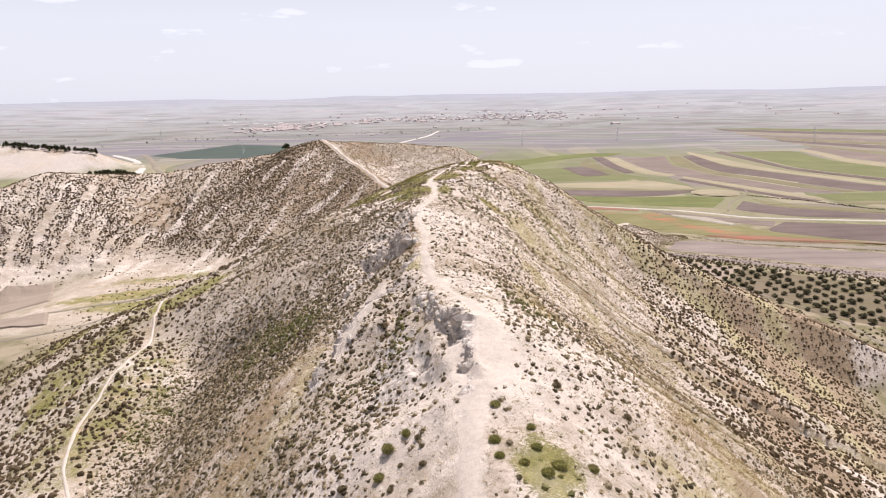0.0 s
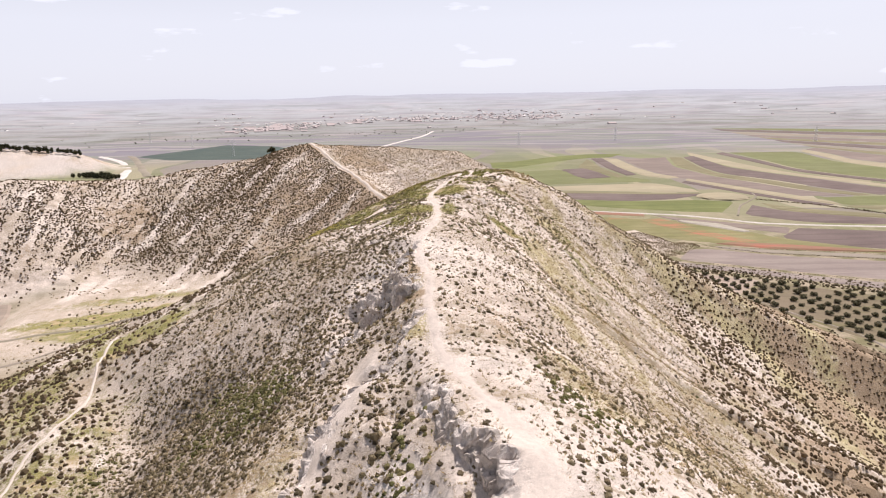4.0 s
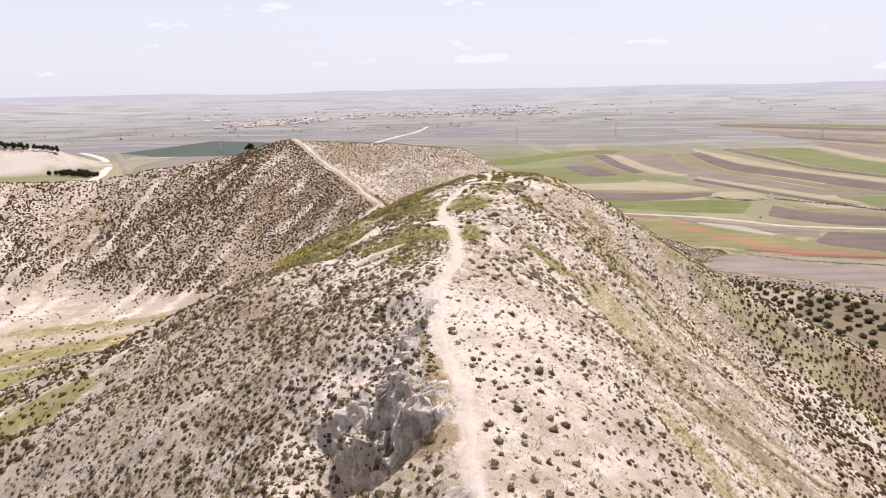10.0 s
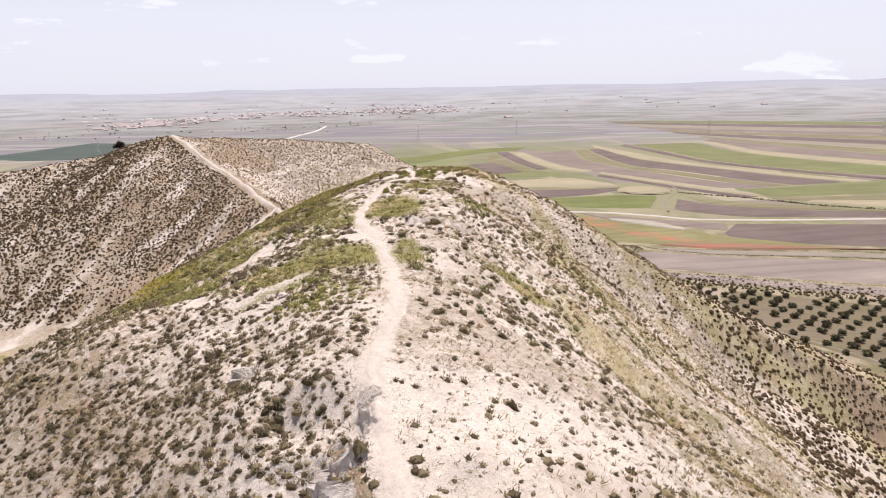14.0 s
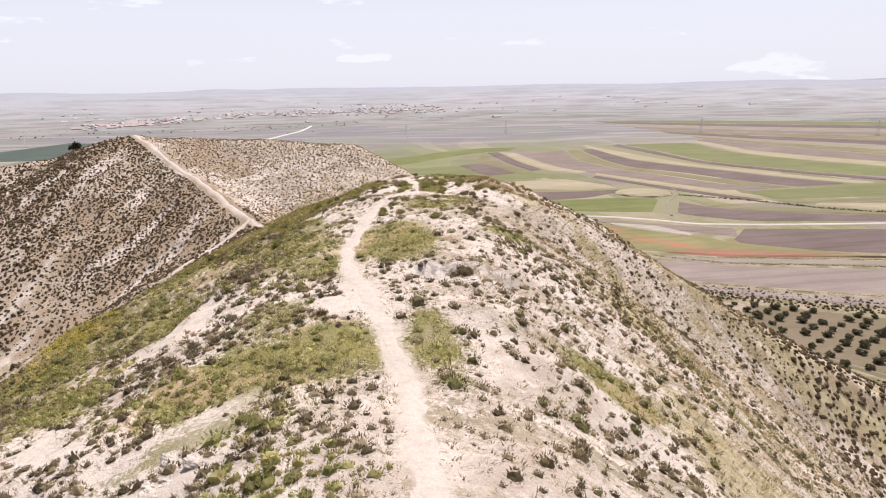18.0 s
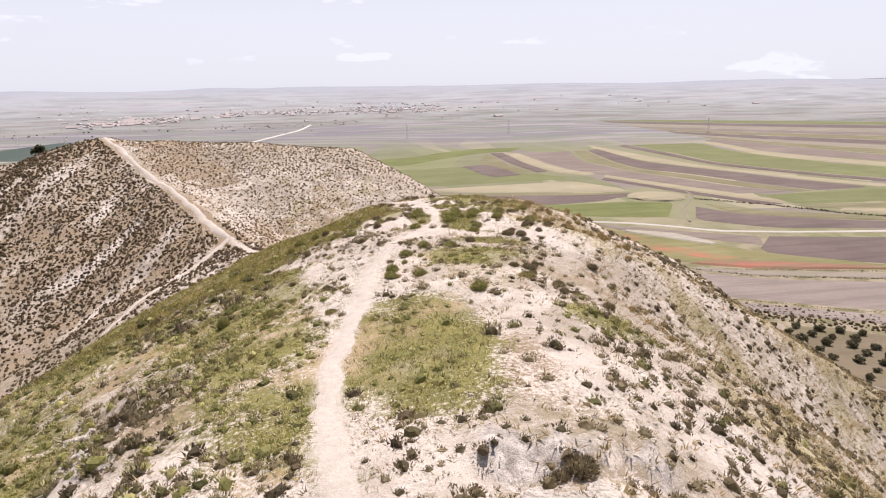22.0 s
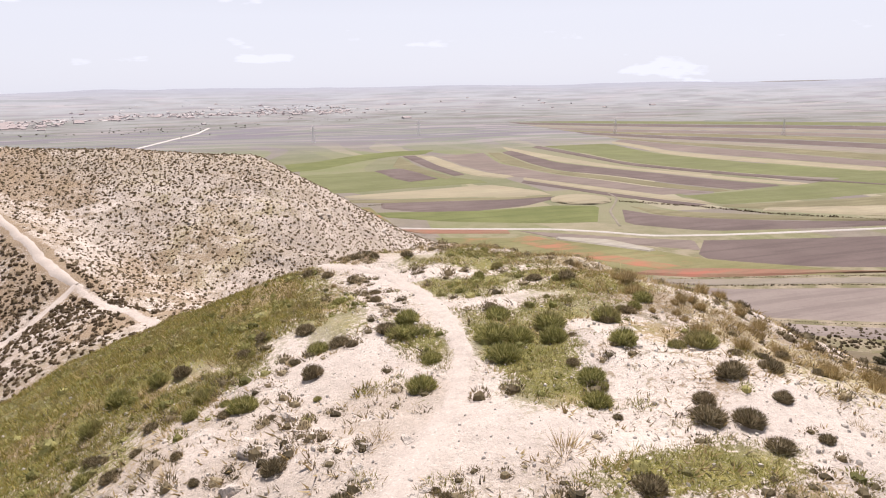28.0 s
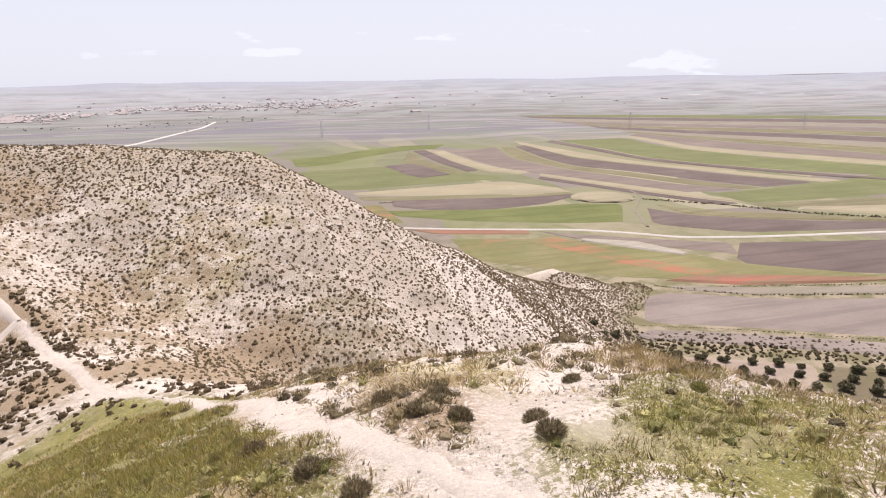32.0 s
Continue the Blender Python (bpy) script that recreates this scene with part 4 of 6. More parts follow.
# ---- fields ----
def field(near, far, material, label, lift=0.35, n=40, m=7, rolling=False):
    a, b = curve_through(near, n), curve_through(far, n)
    f = np.linspace(0, 1, m)[None, :, None]
    p = a[:, None] * (1 - f) + b[:, None] * f
    z = np.maximum(height(p[..., 0], p[..., 1], rolling), 0.0) + lift
    v = np.concatenate([p, z[..., None]], -1)
    # a skirt into the soil, so that the crop has its height
    rim = np.zeros((n, m), bool)
    rim[0], rim[-1], rim[:, 0], rim[:, -1] = True, True, True, True
    v[..., 2] -= rim * (lift + 0.2)
    ob = new("field", mesh_of("field", v.reshape(-1, 3), grid_faces(m, n)[:, ::-1], material, False))
    return tagged(ob, label, "field", "fields of the plain", "structure")


field([(102, 523), (147, 505)], [(89, 543), (150, 515)], "red poppies", "narrow strip of red poppies beside the gravel road")
field([(163, 488), (197, 452), (215, 434)], [(152, 513), (207, 469), (228, 456)], "grey ploughed earth", "grey fallow wedge below the gravel road")
field([(100, 466), (132, 431), (150, 417), (176, 399), (243, 378)], [(104, 515), (144, 500), (187, 476), (204, 427), (250, 384)], "meadow with poppies", "green meadow streaked with poppies")
field([(162, 482), (172, 466), (190, 441)], [(164, 487), (188, 472), (196, 443)], "bare pale patch", "pale bare patch in a green meadow", 0.9)
field([(132, 493), (144, 466), (159, 433), (179, 405)], [(156, 498), (166, 474), (176, 438), (195, 405)], "thin poppies", "sweep of red poppies through a green meadow", 0.45)
field([(204, 427), (209, 405), (250, 384), (420, 312)], [(230, 456), (313, 433), (420, 412), (540, 392)], "brown ploughed earth", "broad grey-brown ploughed field")
field([(158, 413), (184, 396), (206, 390), (240, 381), (327, 357)], [(167, 414), (195, 409), (214, 399), (244, 384), (324, 343)], "red poppies", "long strip of red poppies along a field edge", 0.7)
field([(156, 400), (177, 386), (230, 369), (390, 302)], [(155, 409), (176, 397), (242, 375), (398, 310)], "pale fallow", "narrow pale ploughed strip", 0.3)
field([(124, 372), (150, 358), (184, 338), (380, 240)], [(136, 393), (152, 404), (177, 384), (229, 366), (390, 300)], "pale ploughed earth", "smooth pale grey ploughed field with curved end", 0.4)
field([(112, 360), (140, 346), (176, 326), (360, 215)], [(122, 368), (150, 355), (184, 335), (380, 236)], "pale ploughed earth", "pale grey ploughed field beside the olive grove", 0.35)
field([(94, 578), (124, 550), (178, 519), (206, 512)], [(90, 600), (164, 579), (213, 581), (240, 566)], "green cereal", "bright green cereal field beside the gravel road")
field([(40, 600), (94, 578)], [(40, 640), (95, 622)], "meadow with poppies", "reddish meadow at the hill's foot")
field([(78, 556), (94, 556)], [(77, 619), (92, 620)], "thin poppies", "patch of poppies at the foot of the hill", 0.5)
field([(99, 610), (121, 584), (151, 575), (192, 581), (226, 603)], [(104, 633), (151, 628), (187, 615), (231, 609)], "dark ploughed earth", "dark ploughed field among green crops", 0.5)
field([(85, 640), (130, 622), (202, 606), (226, 610)], [(85, 660), (115, 645), (202, 619), (232, 617)], "olive stubble", "thin olive strip of stubble")
field([(85, 663), (115, 645), (202, 620), (232, 618)], [(85, 676), (162, 686), (212, 691), (232, 640)], "tan stubble", "golden tan stubble field tapering to a point")
field([(60, 694), (90, 680), (164, 692), (214, 699)], [(60, 818), (141, 830), (177, 800), (214, 712)], "young green cereal", "wide light green cereal field")
field([(215, 504), (247, 467), (327, 449), (420, 430), (520, 412)], [(244, 551), (254, 520), (300, 482), (344, 461), (430, 436)], "dark ploughed earth", "dark brown ploughed field above the road")
field([(250, 524), (272, 497), (347, 460), (440, 432)], [(254, 558), (264, 533), (350, 466), (450, 438)], "olive stubble", "narrow yellow-green strip of crop", 0.6)
# long curved strips that sweep across the plain
field([(62, 842), (95, 851), (146, 911), (195, 954), (238, 963)], [(65, 926), (102, 939), (165, 1000), (213, 1025), (272, 1021)], "green cereal", "dark green curved strip of cereal")
field([(141, 820), (143, 753), (150, 727)], [(175, 829), (181, 787), (185, 738)], "dark ploughed earth", "small dark ploughed plot", 0.9)
field([(166, 843), (176, 798), (186, 729)], [(202, 951), (193, 815), (199, 743)], "olive stubble", "pale olive strip beside a ploughed plot", 0.6)
field([(206, 956), (198, 823), (201, 751)], [(224, 955), (216, 853), (215, 757)], "dark ploughed earth", "narrow brown ploughed strip", 0.7)
field([(224, 955), (213, 826), (218, 747), (235, 718)], [(241, 938), (235, 821), (239, 759), (252, 727)], "tan stubble", "curved double strip of tan stubble", 0.8)
field([(241, 938), (235, 821), (240, 737), (266, 681), (285, 629), (301, 584)], [(314, 955), (282, 832), (290, 726), (310, 669), (324, 614), (349, 579)], "grey ploughed earth", "long lilac-grey ploughed band sweeping across the plain")
field([(314, 955), (282, 832), (290, 726), (310, 669), (324, 614), (349, 579)], [(330, 947), (306, 815), (302, 748), (328, 696), (342, 639), (365, 581)], "olive stubble", "thin olive strip between ploughed bands")
field([(330, 947), (306, 815), (302, 748), (328, 696), (342, 639), (365, 581)], [(354, 969), (339, 816), (360, 745), (380, 689), (395, 637), (423, 586)], "dark ploughed earth", "long dark lilac ploughed band sweeping across the plain")
field([(348, 972), (339, 816), (360, 745), (380, 689), (395, 637), (423, 586)], [(365, 1029), (368, 927), (372, 806), (379, 746), (401, 679), (426, 623), (448, 584)], "tan stubble", "long pale tan strip of stubble")
field([(393, 994), (390, 848), (387, 758), (409, 688), (439, 624), (460, 590)], [(412, 1014), (407, 876), (398, 775), (420, 702), (450, 635), (471, 595), (512, 515)], "dark ploughed earth", "thin dark ploughed line between crops", 0.8)
field([(415, 1012), (407, 876), (398, 775), (420, 702), (450, 635), (496, 591), (561, 528)], [(450, 993), (520, 1008), (490, 856), (505, 764), (523, 708), (550, 635), (581, 550)], "young green cereal", "wide green cereal field between tan strips")
field([(518, 998), (504, 907), (489, 834), (502, 760), (523, 708), (550, 635), (581, 550)], [(539, 1031), (537, 955), (519, 873), (534, 796), (554, 740), (580, 660), (607, 574)], "tan stubble", "bright tan strip of stubble curving across the plain", 0.6)
field([(539, 1031), (537, 955), (519, 873), (534, 796), (554, 740), (580, 660), (607, 574)], [(573, 1062), (590, 911), (612, 797), (630, 702), (646, 613)], "grey ploughed earth", "far strip of grey ploughed earth on the plain")
field([(573, 1062), (590, 911), (612, 797), (630, 702), (646, 613)], [(577, 1114), (616, 966), (662, 847), (691, 751), (717, 664)], "olive stubble", "far strip of olive stubble on the plain")
field([(577, 1114), (616, 966), (662, 847), (691, 751), (717, 664)], [(581, 1172), (637, 1016), (703, 889), (739, 790), (769, 705)], "pale fallow", "far strip of pale fallow on the plain")
field([(581, 1172), (637, 1016), (703, 889), (739, 790), (769, 705)], [(594, 1249), (670, 1087), (763, 948), (808, 847), (844, 764)], "dark ploughed earth", "far strip of dark ploughed earth on the plain")
field([(594, 1249), (670, 1087), (763, 948), (808, 847), (844, 764)], [(600, 1322), (700, 1157), (824, 1009), (882, 908), (926, 829)], "olive stubble", "far strip of olive stubble on the plain")
field([(600, 1322), (700, 1157), (824, 1009), (882, 908), (926, 829)], [(606, 1405), (729, 1229), (881, 1067), (950, 964), (1000, 889)], "grey ploughed earth", "far strip of grey ploughed earth on the plain")
field([(606, 1405), (729, 1229), (881, 1067), (950, 964), (1000, 889)], [(624, 1519), (769, 1323), (952, 1138), (1029, 1029), (1080, 955)], "pale fallow", "far strip of pale fallow on the plain")
field([(624, 1519), (769, 1323), (952, 1138), (1029, 1029), (1080, 955)], [(633, 1629), (808, 1420), (1030, 1216), (1122, 1106), (1179, 1036)], "dark ploughed earth", "far strip of dark ploughed earth on the plain")
field([(633, 1629), (808, 1420), (1030, 1216), (1122, 1106), (1179, 1036)], [(645, 1757), (853, 1535), (1122, 1308), (1234, 1198), (1298, 1134)], "young green cereal", "far strip of young green cereal on the plain")
field([(236, 688), (253, 640), (265, 599), (278, 566), (290, 537)], [(246, 702), (257, 664), (274, 612), (290, 570), (307, 537)], "brown ploughed earth", "thin brown strip below the tan stubble")
field([(246, 702), (257, 664), (274, 612), (290, 570), (310, 535)], [(253, 718), (266, 681), (285, 629), (302, 586), (311, 551)], "tan stubble", "pale tan strip of stubble beside the hedge", 0.6)
field([(310, 535), (346, 531), (389, 527), (418, 527), (508, 527)], [(311, 579), (371, 581), (431, 589), (489, 605), (539, 627), (621, 663)], "young green cereal", "green cereal wedge widening across the plain", 0.47)
field([(306, 530), (325, 510), (355, 475), (413, 406)], [(310, 535), (346, 531), (389, 527), (418, 527), (508, 527)], "olive stubble", "olive stubble field beside the hedge")
field([(318, 507), (337, 493), (357, 477), (427, 420)], [(326, 515), (358, 508), (386, 501), (473, 479)], "tan stubble", "tan stubble field above the hedge", 0.7)
field([(-500, 1120), (-414, 1039), (-235, 1035)], [(-420, 1404), (-307, 1345), (-225, 1193)], "teal barley", "large dark blue-green barley field on the plain")
field([(-260, 150), (-137, 194), (-124, 190), (-119, 192)], [(-260, 214), (-152, 211), (-134, 203), (-126, 205)], "valley earth", "bare brown field on the valley floor", 0.5, 90, 40, True)
field([(-280, 222), (-152, 217), (-136, 223)], [(-280, 240), (-170, 243), (-149, 249)], "valley earth", "small bare brown field below the scrubby hill", 0.5, 90, 30, True)
field([(116, 306), (127, 262), (130, 215), (138, 160)], [(122, 308), (138, 270), (148, 224), (160, 165)], "brown scrub earth", "band of brown rough grass below the olive grove", 0.3, 60, 14, True)
strip("farm_track", [(-175, 190), (-140, 199), (-118, 208), (-98, 213), (-80, 214)], 2.2, 0.3, "pale fallow", "pale earth track across the valley floor", "track", 0.2, 80)
strip("farm_track", [(-150, 168), (-112, 184), (-96, 196), (-86, 206), (-80, 213)], 2.0, 0.3, "pale fallow", "pale earth track curving up the valley", "track", 0.2, 80)

# ---- plants, stones and rocks ----
def blades(n, radius, tall, width, lean, seed, flop=0.0):
    """Thin pointed leaves that rise out of one root and spread outwards."""
    r = np.random.default_rng(seed)
    a, q = r.uniform(0, 2 * np.pi, n), np.sqrt(r.uniform(0, 1, n))
    bx, by = radius * 0.55 * q * np.cos(a), radius * 0.55 * q * np.sin(a)
    length = tall * r.uniform(0.6, 1.05, n) * (1 - 0.35 * q)
    out = lean * (0.25 + q) * r.uniform(0.7, 1.3, n)
    tx, ty = bx + radius * out * np.cos(a + r.normal(0, 0.4, n)), by + radius * out * np.sin(a + r.normal(0, 0.4, n))
    tz = length * (1 - flop * q)
    turn = r.uniform(0, np.pi, n)
    wx, wy = width * np.cos(turn), width * np.sin(turn)
    z0 = np.full(n, -0.03)
    v = np.stack([np.stack([bx - wx, by - wy, z0], 1), np.stack([bx + wx, by + wy, z0], 1), np.stack([tx, ty, tz], 1)], 1)
    return v.reshape(-1, 3), np.arange(n * 3).reshape(n, 3)


def fur(n, radius, tall, length, width, seed, up=0.8):
    """Short pointed shoots that stand out of a mound all over."""
    r = np.random.default_rng(seed)
    a, c = r.uniform(0, 2 * np.pi, n), r.uniform(0.0, 1.0, n)
    s = np.sqrt(1 - c * c)
    nx, ny, nz = s * np.cos(a), s * np.sin(a), c
    p = np.stack([radius * nx * 0.82, radius * ny * 0.82, tall * nz * 0.82], 1)
    d = np.stack([nx, ny, nz + up], 1) + r.normal(0, 0.22, (n, 3))
    d /= np.linalg.norm(d, axis=1)[:, None]
    l = (length * r.uniform(0.6, 1.3, n))[:, None]
    side = np.cross(d, r.normal(0, 1, (n, 3)))
    side *= width / np.linalg.norm(side, axis=1)[:, None]
    v = np.stack([p - d * l * 0.15 - side, p - d * l * 0.15 + side, p + d * l], 1)
    return v.reshape(-1, 3), np.arange(n * 3).reshape(n, 3)


def dome(radius, tall, seed, around=7, rings=3, rough=0.28):
    """A lumpy low mound of twigs and leaves."""
    r = np.random.default_rng(seed)
    v, f = [], []
    for k in range(rings):
        phi = k / rings * np.pi / 2
        for i in range(around):
            a = 2 * np.pi * (i + 0.5 * (k % 2)) / around
            s = 1 + rough * r.uniform(-1, 1)
            v.append((radius * s * np.cos(phi) * np.cos(a), radius * s * np.cos(phi) * np.sin(a), tall * (np.sin(phi) * (1 + rough * r.uniform(-1, 0.6))) - (0.06 if k == 0 else 0)))
    v.append((radius * 0.2 * r.uniform(-1, 1), radius * 0.2 * r.uniform(-1, 1), tall * r.uniform(0.85, 1.15)))
    top = len(v) - 1
    for k in range(rings - 1):
        for i in range(around):
            a, b, c, d = k * around + i, k * around + (i + 1) % around, (k + 1) * around + (i + 1) % around, (k + 1) * around + i
            f += [(a, b, d), (b, c, d)]
    for i in range(around):
        f.append(((rings - 1) * around + i, (rings - 1) * around + (i + 1) % around, top))
    return np.array(v), np.array(f)


def quads_to_tris(f):
    return np.concatenate([f[:, [0, 1, 2]], f[:, [0, 2, 3]]]) if f.shape[1] == 4 else f


def joined(pieces):
    vs, fs, k = [], [], 0
    for v, f in pieces:
        vs.append(v), fs.append(quads_to_tris(f) + k)
        k += len(v)
    return np.concatenate(vs), np.concatenate(fs)


def scatter(name, templates, p, sizes, material, label, category, sink=0.04):
    """One object of very many alike plants or stones, each with its own turn and size."""
    vs, fs, k = [], [], 0
    which = rng.integers(0, len(templates), len(p))
    for i, (tv, tf) in enumerate(templates):
        sel = which == i
        if not sel.any():
            continue
        q, s, a = p[sel], sizes[sel], rng.uniform(0, 2 * np.pi, sel.sum())
        c, n = np.cos(a)[:, None], np.sin(a)[:, None]
        squash = rng.uniform(0.75, 1.25, (sel.sum(), 1))
        x = (tv[None, :, 0] * c - tv[None, :, 1] * n) * s[:, None] + q[:, :1]
        y = (tv[None, :, 0] * n + tv[None, :, 1] * c) * s[:, None] + q[:, 1:2]
        z = tv[None, :, 2] * s[:, None] * squash + q[:, 2:3] - sink
        vs.append(np.stack([x, y, z], -1).reshape(-1, 3))
        fs.append((quads_to_tris(tf)[None] + (np.arange(sel.sum()) * len(tv))[:, None, None]).reshape(-1, 3) + k)
        k += sel.sum() * len(tv)
    ob = new(name, mesh_of(name, np.concatenate(vs), np.concatenate(fs), material))
    return tagged(ob, label, category, kind="stuff")


def jittered(x0, x1, y0, y1, cell):
    nx, ny = int((x1 - x0) / cell), int((y1 - y0) / cell)
    ix, iy = np.meshgrid(np.arange(nx), np.arange(ny))
    x = x0 + (ix + rng.uniform(0, 1, ix.shape)) * cell
    y = y0 + (iy + rng.uniform(0, 1, ix.shape)) * cell
    return x.ravel(), y.ravel()


def free_of_paths(x, y, gap=0.35):
    ok = (distance_to(x, y, PATH) > path_width(y) * 0.5 + gap) & (mask(x, y, BARES) < 0.5 + 0.25 * value_noise(x, y, 97))
    for line, w in ((SPUR_PATH, 1.6), (LOWER_PATH, 1.4), (BENCH_PATH, 1.0)):
        ok &= distance_to(x, y, line) > w
    return ok


# the top of the crest: its shrubs are things of their own
def close_by(x, y):
    return ((y > 172) & (y < 219) & (x > -7) & (x < 19)) | ((y > 39) & (y < 52) & (x > -6) & (x < 11))


far_domes = [joined([dome(0.42, 0.48, s, 4, 2, 0.35), fur(3, 0.42, 0.46, 0.2, 0.12, s + 90)]) for s in range(8)]
mid_tufts = [joined([dome(0.30, 0.30, 40 + s, 5, 2, 0.4), fur(10, 0.38, 0.36, 0.14, 0.06, s + 75, 0.6)]) for s in range(8)]
near_tufts = [joined([dome(0.28, 0.24, 20 + s, 6, 2, 0.45), fur(36, 0.38, 0.34, 0.13, 0.03, s + 50, 0.6)]) for s in range(7)]
straws = [blades(30, 0.36, 0.5, 0.018, 0.9, 70 + s, 0.25) for s in range(4)]


def sized(n, small, large):
    return small + (large - small) * rng.beta(1.6, 2.8, n)


def scrub_places(x0, x1, y0, y1, cell, near):
    """Places of shrubs on the hills: dense on shaded flanks, thin on the sunny one, bare down the rills."""
    x, y = jittered(x0, x1, y0, y1, cell)
    z = height(x, y)
    rd, rs, _, ru = spine(x, y, RIDGE)
    sd, ss, _, su = spine(x, y, SPUR)
    nd, ns, _, nu = spine(x, y, NOSE)
    zone = (rd < 46) & (y < 236) & (y > 30)
    ridge = rd < np.minimum(sd, nd)
    lumps, fine = fbm(x, y, 14, 3, 51), fbm(x, y, 4.5, 2, 52)
    bare_rill = np.clip(fbm(ru, rd * 0.12, 7, 3, 3), -0.3, 1) * smooth(3, 15, rd)
    keep = np.where(rs > 0, 0.5 + 0.2 * lumps + 0.25 * fine + 0.006 * np.minimum(rd, 60) - 0.25 * bare_rill, 0.8 + 0.2 * lumps + 0.3 * fine - 0.4 * bare_rill)
    keep = np.where(ridge, keep, np.where(sd < nd, np.where(ss > 0, 0.66 + 0.2 * lumps, (0.54 + 0.2 * smooth(-150, -105, x) + 0.25 * lumps) * (1 - 0.85 * smooth(31, 25, z)) ) - 0.34 * rills(np.where(ss < 0, bowl(x, y), su), sd), 0.85 + 0.2 * lumps - 0.3 * smooth(-20, 10, x) + 0.45 * smooth(40, 70, x)))
    keep = keep * np.where(np.minimum(rd, np.minimum(sd, nd)) > 75, 0.75, 1.0)
    keep *= 1 - np.where((y > 193) & (x < 0), 0.8, 0.2) * mask(x, y, GREENS)
    keep = (keep + 0.35 * mask(x, y, THICKETS)) * (1 - 0.55 * mask(x, y, CREST_BROWNS))
    ok = (z - base_height(x, y) > 0.8) & free_of_paths(x, y, 0.25) & (rng.uniform(0, 1, x.shape) < keep) & ~close_by(x, y) & (zone if near else ~zone)
    ok &= ~((np.abs(x + 95) < 40) & (np.abs(y - 235) < 22)) & ~(~ridge & (sd < nd) & (ss > 0) & (sd > 14) & (y > 350)) & ~(~ridge & (nd <= sd) & (ns < 0) & (nd > 16) & (y > 350))
    return np.stack([x, y, z], 1)[ok]


pts = scrub_places(-236, 150, 20, 430, 0.95, False)
more = scrub_places(-215, -14, 225, 352, 0.95, False)
sd, ss, _, _ = spine(more[:, 0], more[:, 1], SPUR)
nose_more = scrub_places(-62, 75, 272, 348, 0.8, False)
knoll_more = scrub_places(70, 150, 340, 425, 1.0, False)
pts = np.concatenate([pts, more[(ss < 0) & (sd > 3)], nose_more, knoll_more])
far_nose = (pts[:, 1] > 262) & (pts[:, 0] > -62) & ((spine(pts[:, 0], pts[:, 1], SPUR)[1] > 0) | (spine(pts[:, 0], pts[:, 1], NOSE)[0] < spine(pts[:, 0], pts[:, 1], SPUR)[0]))
spread = 0.42 + 1.05 * rng.beta(1.3, 2.6, len(pts))
nearer = ~far_nose & (pts[:, 0] > -70) & (pts[:, 1] > 225) & (pts[:, 1] < 330)
scatter("hillside_scrub", far_domes, pts[~far_nose & ~nearer], 0.98 * spread[~far_nose & ~nearer], "hill_scrub", "dark grey-green scrub dotted over the pale hillsides", "scrub")
scatter("hillside_scrub", mid_tufts, pts[nearer], 1.05 * spread[nearer], "hill_scrub", "dark brown-grey scrub beside the far path", "scrub")
scatter("hillside_scrub", mid_tufts, pts[far_nose], (0.8 + 0.2 * smooth(40, 70, pts[far_nose, 0])) * spread[far_nose], "nose_scrub", "small brown-olive scrub dotted over the far hill", "scrub")
pts = np.concatenate([scrub_places(-52, 56, 30, 236, 0.82, True), scrub_places(-52, -4, 34, 172, 0.66, True), scrub_places(-46, -6, 50, 165, 0.68, True), scrub_places(6, 56, 40, 205, 0.66, True)])
dry_here = mask(pts[:, 0], pts[:, 1], DRYS) + 0.22 * (pts[:, 0] > 14) + 0.35 * rng.uniform(-1, 1, len(pts))
green_here = np.maximum(mask(pts[:, 0], pts[:, 1], GREENS), mask(pts[:, 0], pts[:, 1], THICKETS)) + 0.3 * fbm(pts[:, 0], pts[:, 1], 9, 2, 57) + 0.25 * rng.uniform(-1, 1, len(pts))
low = (1 + 0.4 * mask(pts[:, 0], pts[:, 1], THICKETS)) * (0.32 + 1.15 * rng.beta(1.2, 3.4, len(pts))) * np.where(pts[:, 0] > 3, 0.82, 0.92) * np.where(pts[:, 1] > 150, 1.15, 1.0)
sel = dry_here > 0.55
scatter("dry_tussocks", straws, pts[sel], low[sel], "straw", "dry straw-coloured grass tussocks on the slope", "grass")
close = (pts[:, 1] > 116) & (pts[:, 0] > -26) & (pts[:, 0] < 24)
sel = (dry_here <= 0.55) & (green_here > 0.45) & close
scatter("green_scrub", near_tufts, pts[sel], low[sel], "green_tuft", "fresh green low shrubs among the grass", "scrub")
dark = rng.uniform(0, 1, len(pts)) < np.where(pts[:, 0] < -5, 0.25, 0.3)
sel = (dry_here <= 0.55) & (green_here <= 0.45) & close
scatter("grey_scrub", near_tufts, pts[sel & ~dark], low[sel & ~dark], "tuft", "grey-olive dwarf shrubs on bare pale ground", "scrub")
scatter("brown_scrub", near_tufts, pts[sel & dark], low[sel & dark] * 1.1, "scrub", "dark brown dwarf shrubs on bare pale ground", "scrub")
sel = (dry_here <= 0.55) & (green_here > 0.45) & ~close
scatter("green_scrub", mid_tufts, pts[sel], 1.1 * low[sel], "thicket", "dark green shrubs thick in the hollows of the flanks", "scrub")
sel = (dry_here <= 0.55) & (green_here <= 0.45) & ~close
scatter("grey_scrub", mid_tufts, pts[sel & ~dark], low[sel & ~dark], "tuft", "grey-olive dwarf shrubs on the steep flanks", "scrub")
scatter("brown_scrub", mid_tufts, pts[sel & dark], low[sel & dark], "scrub", "dark brown dwarf shrubs on the steep flanks", "scrub")

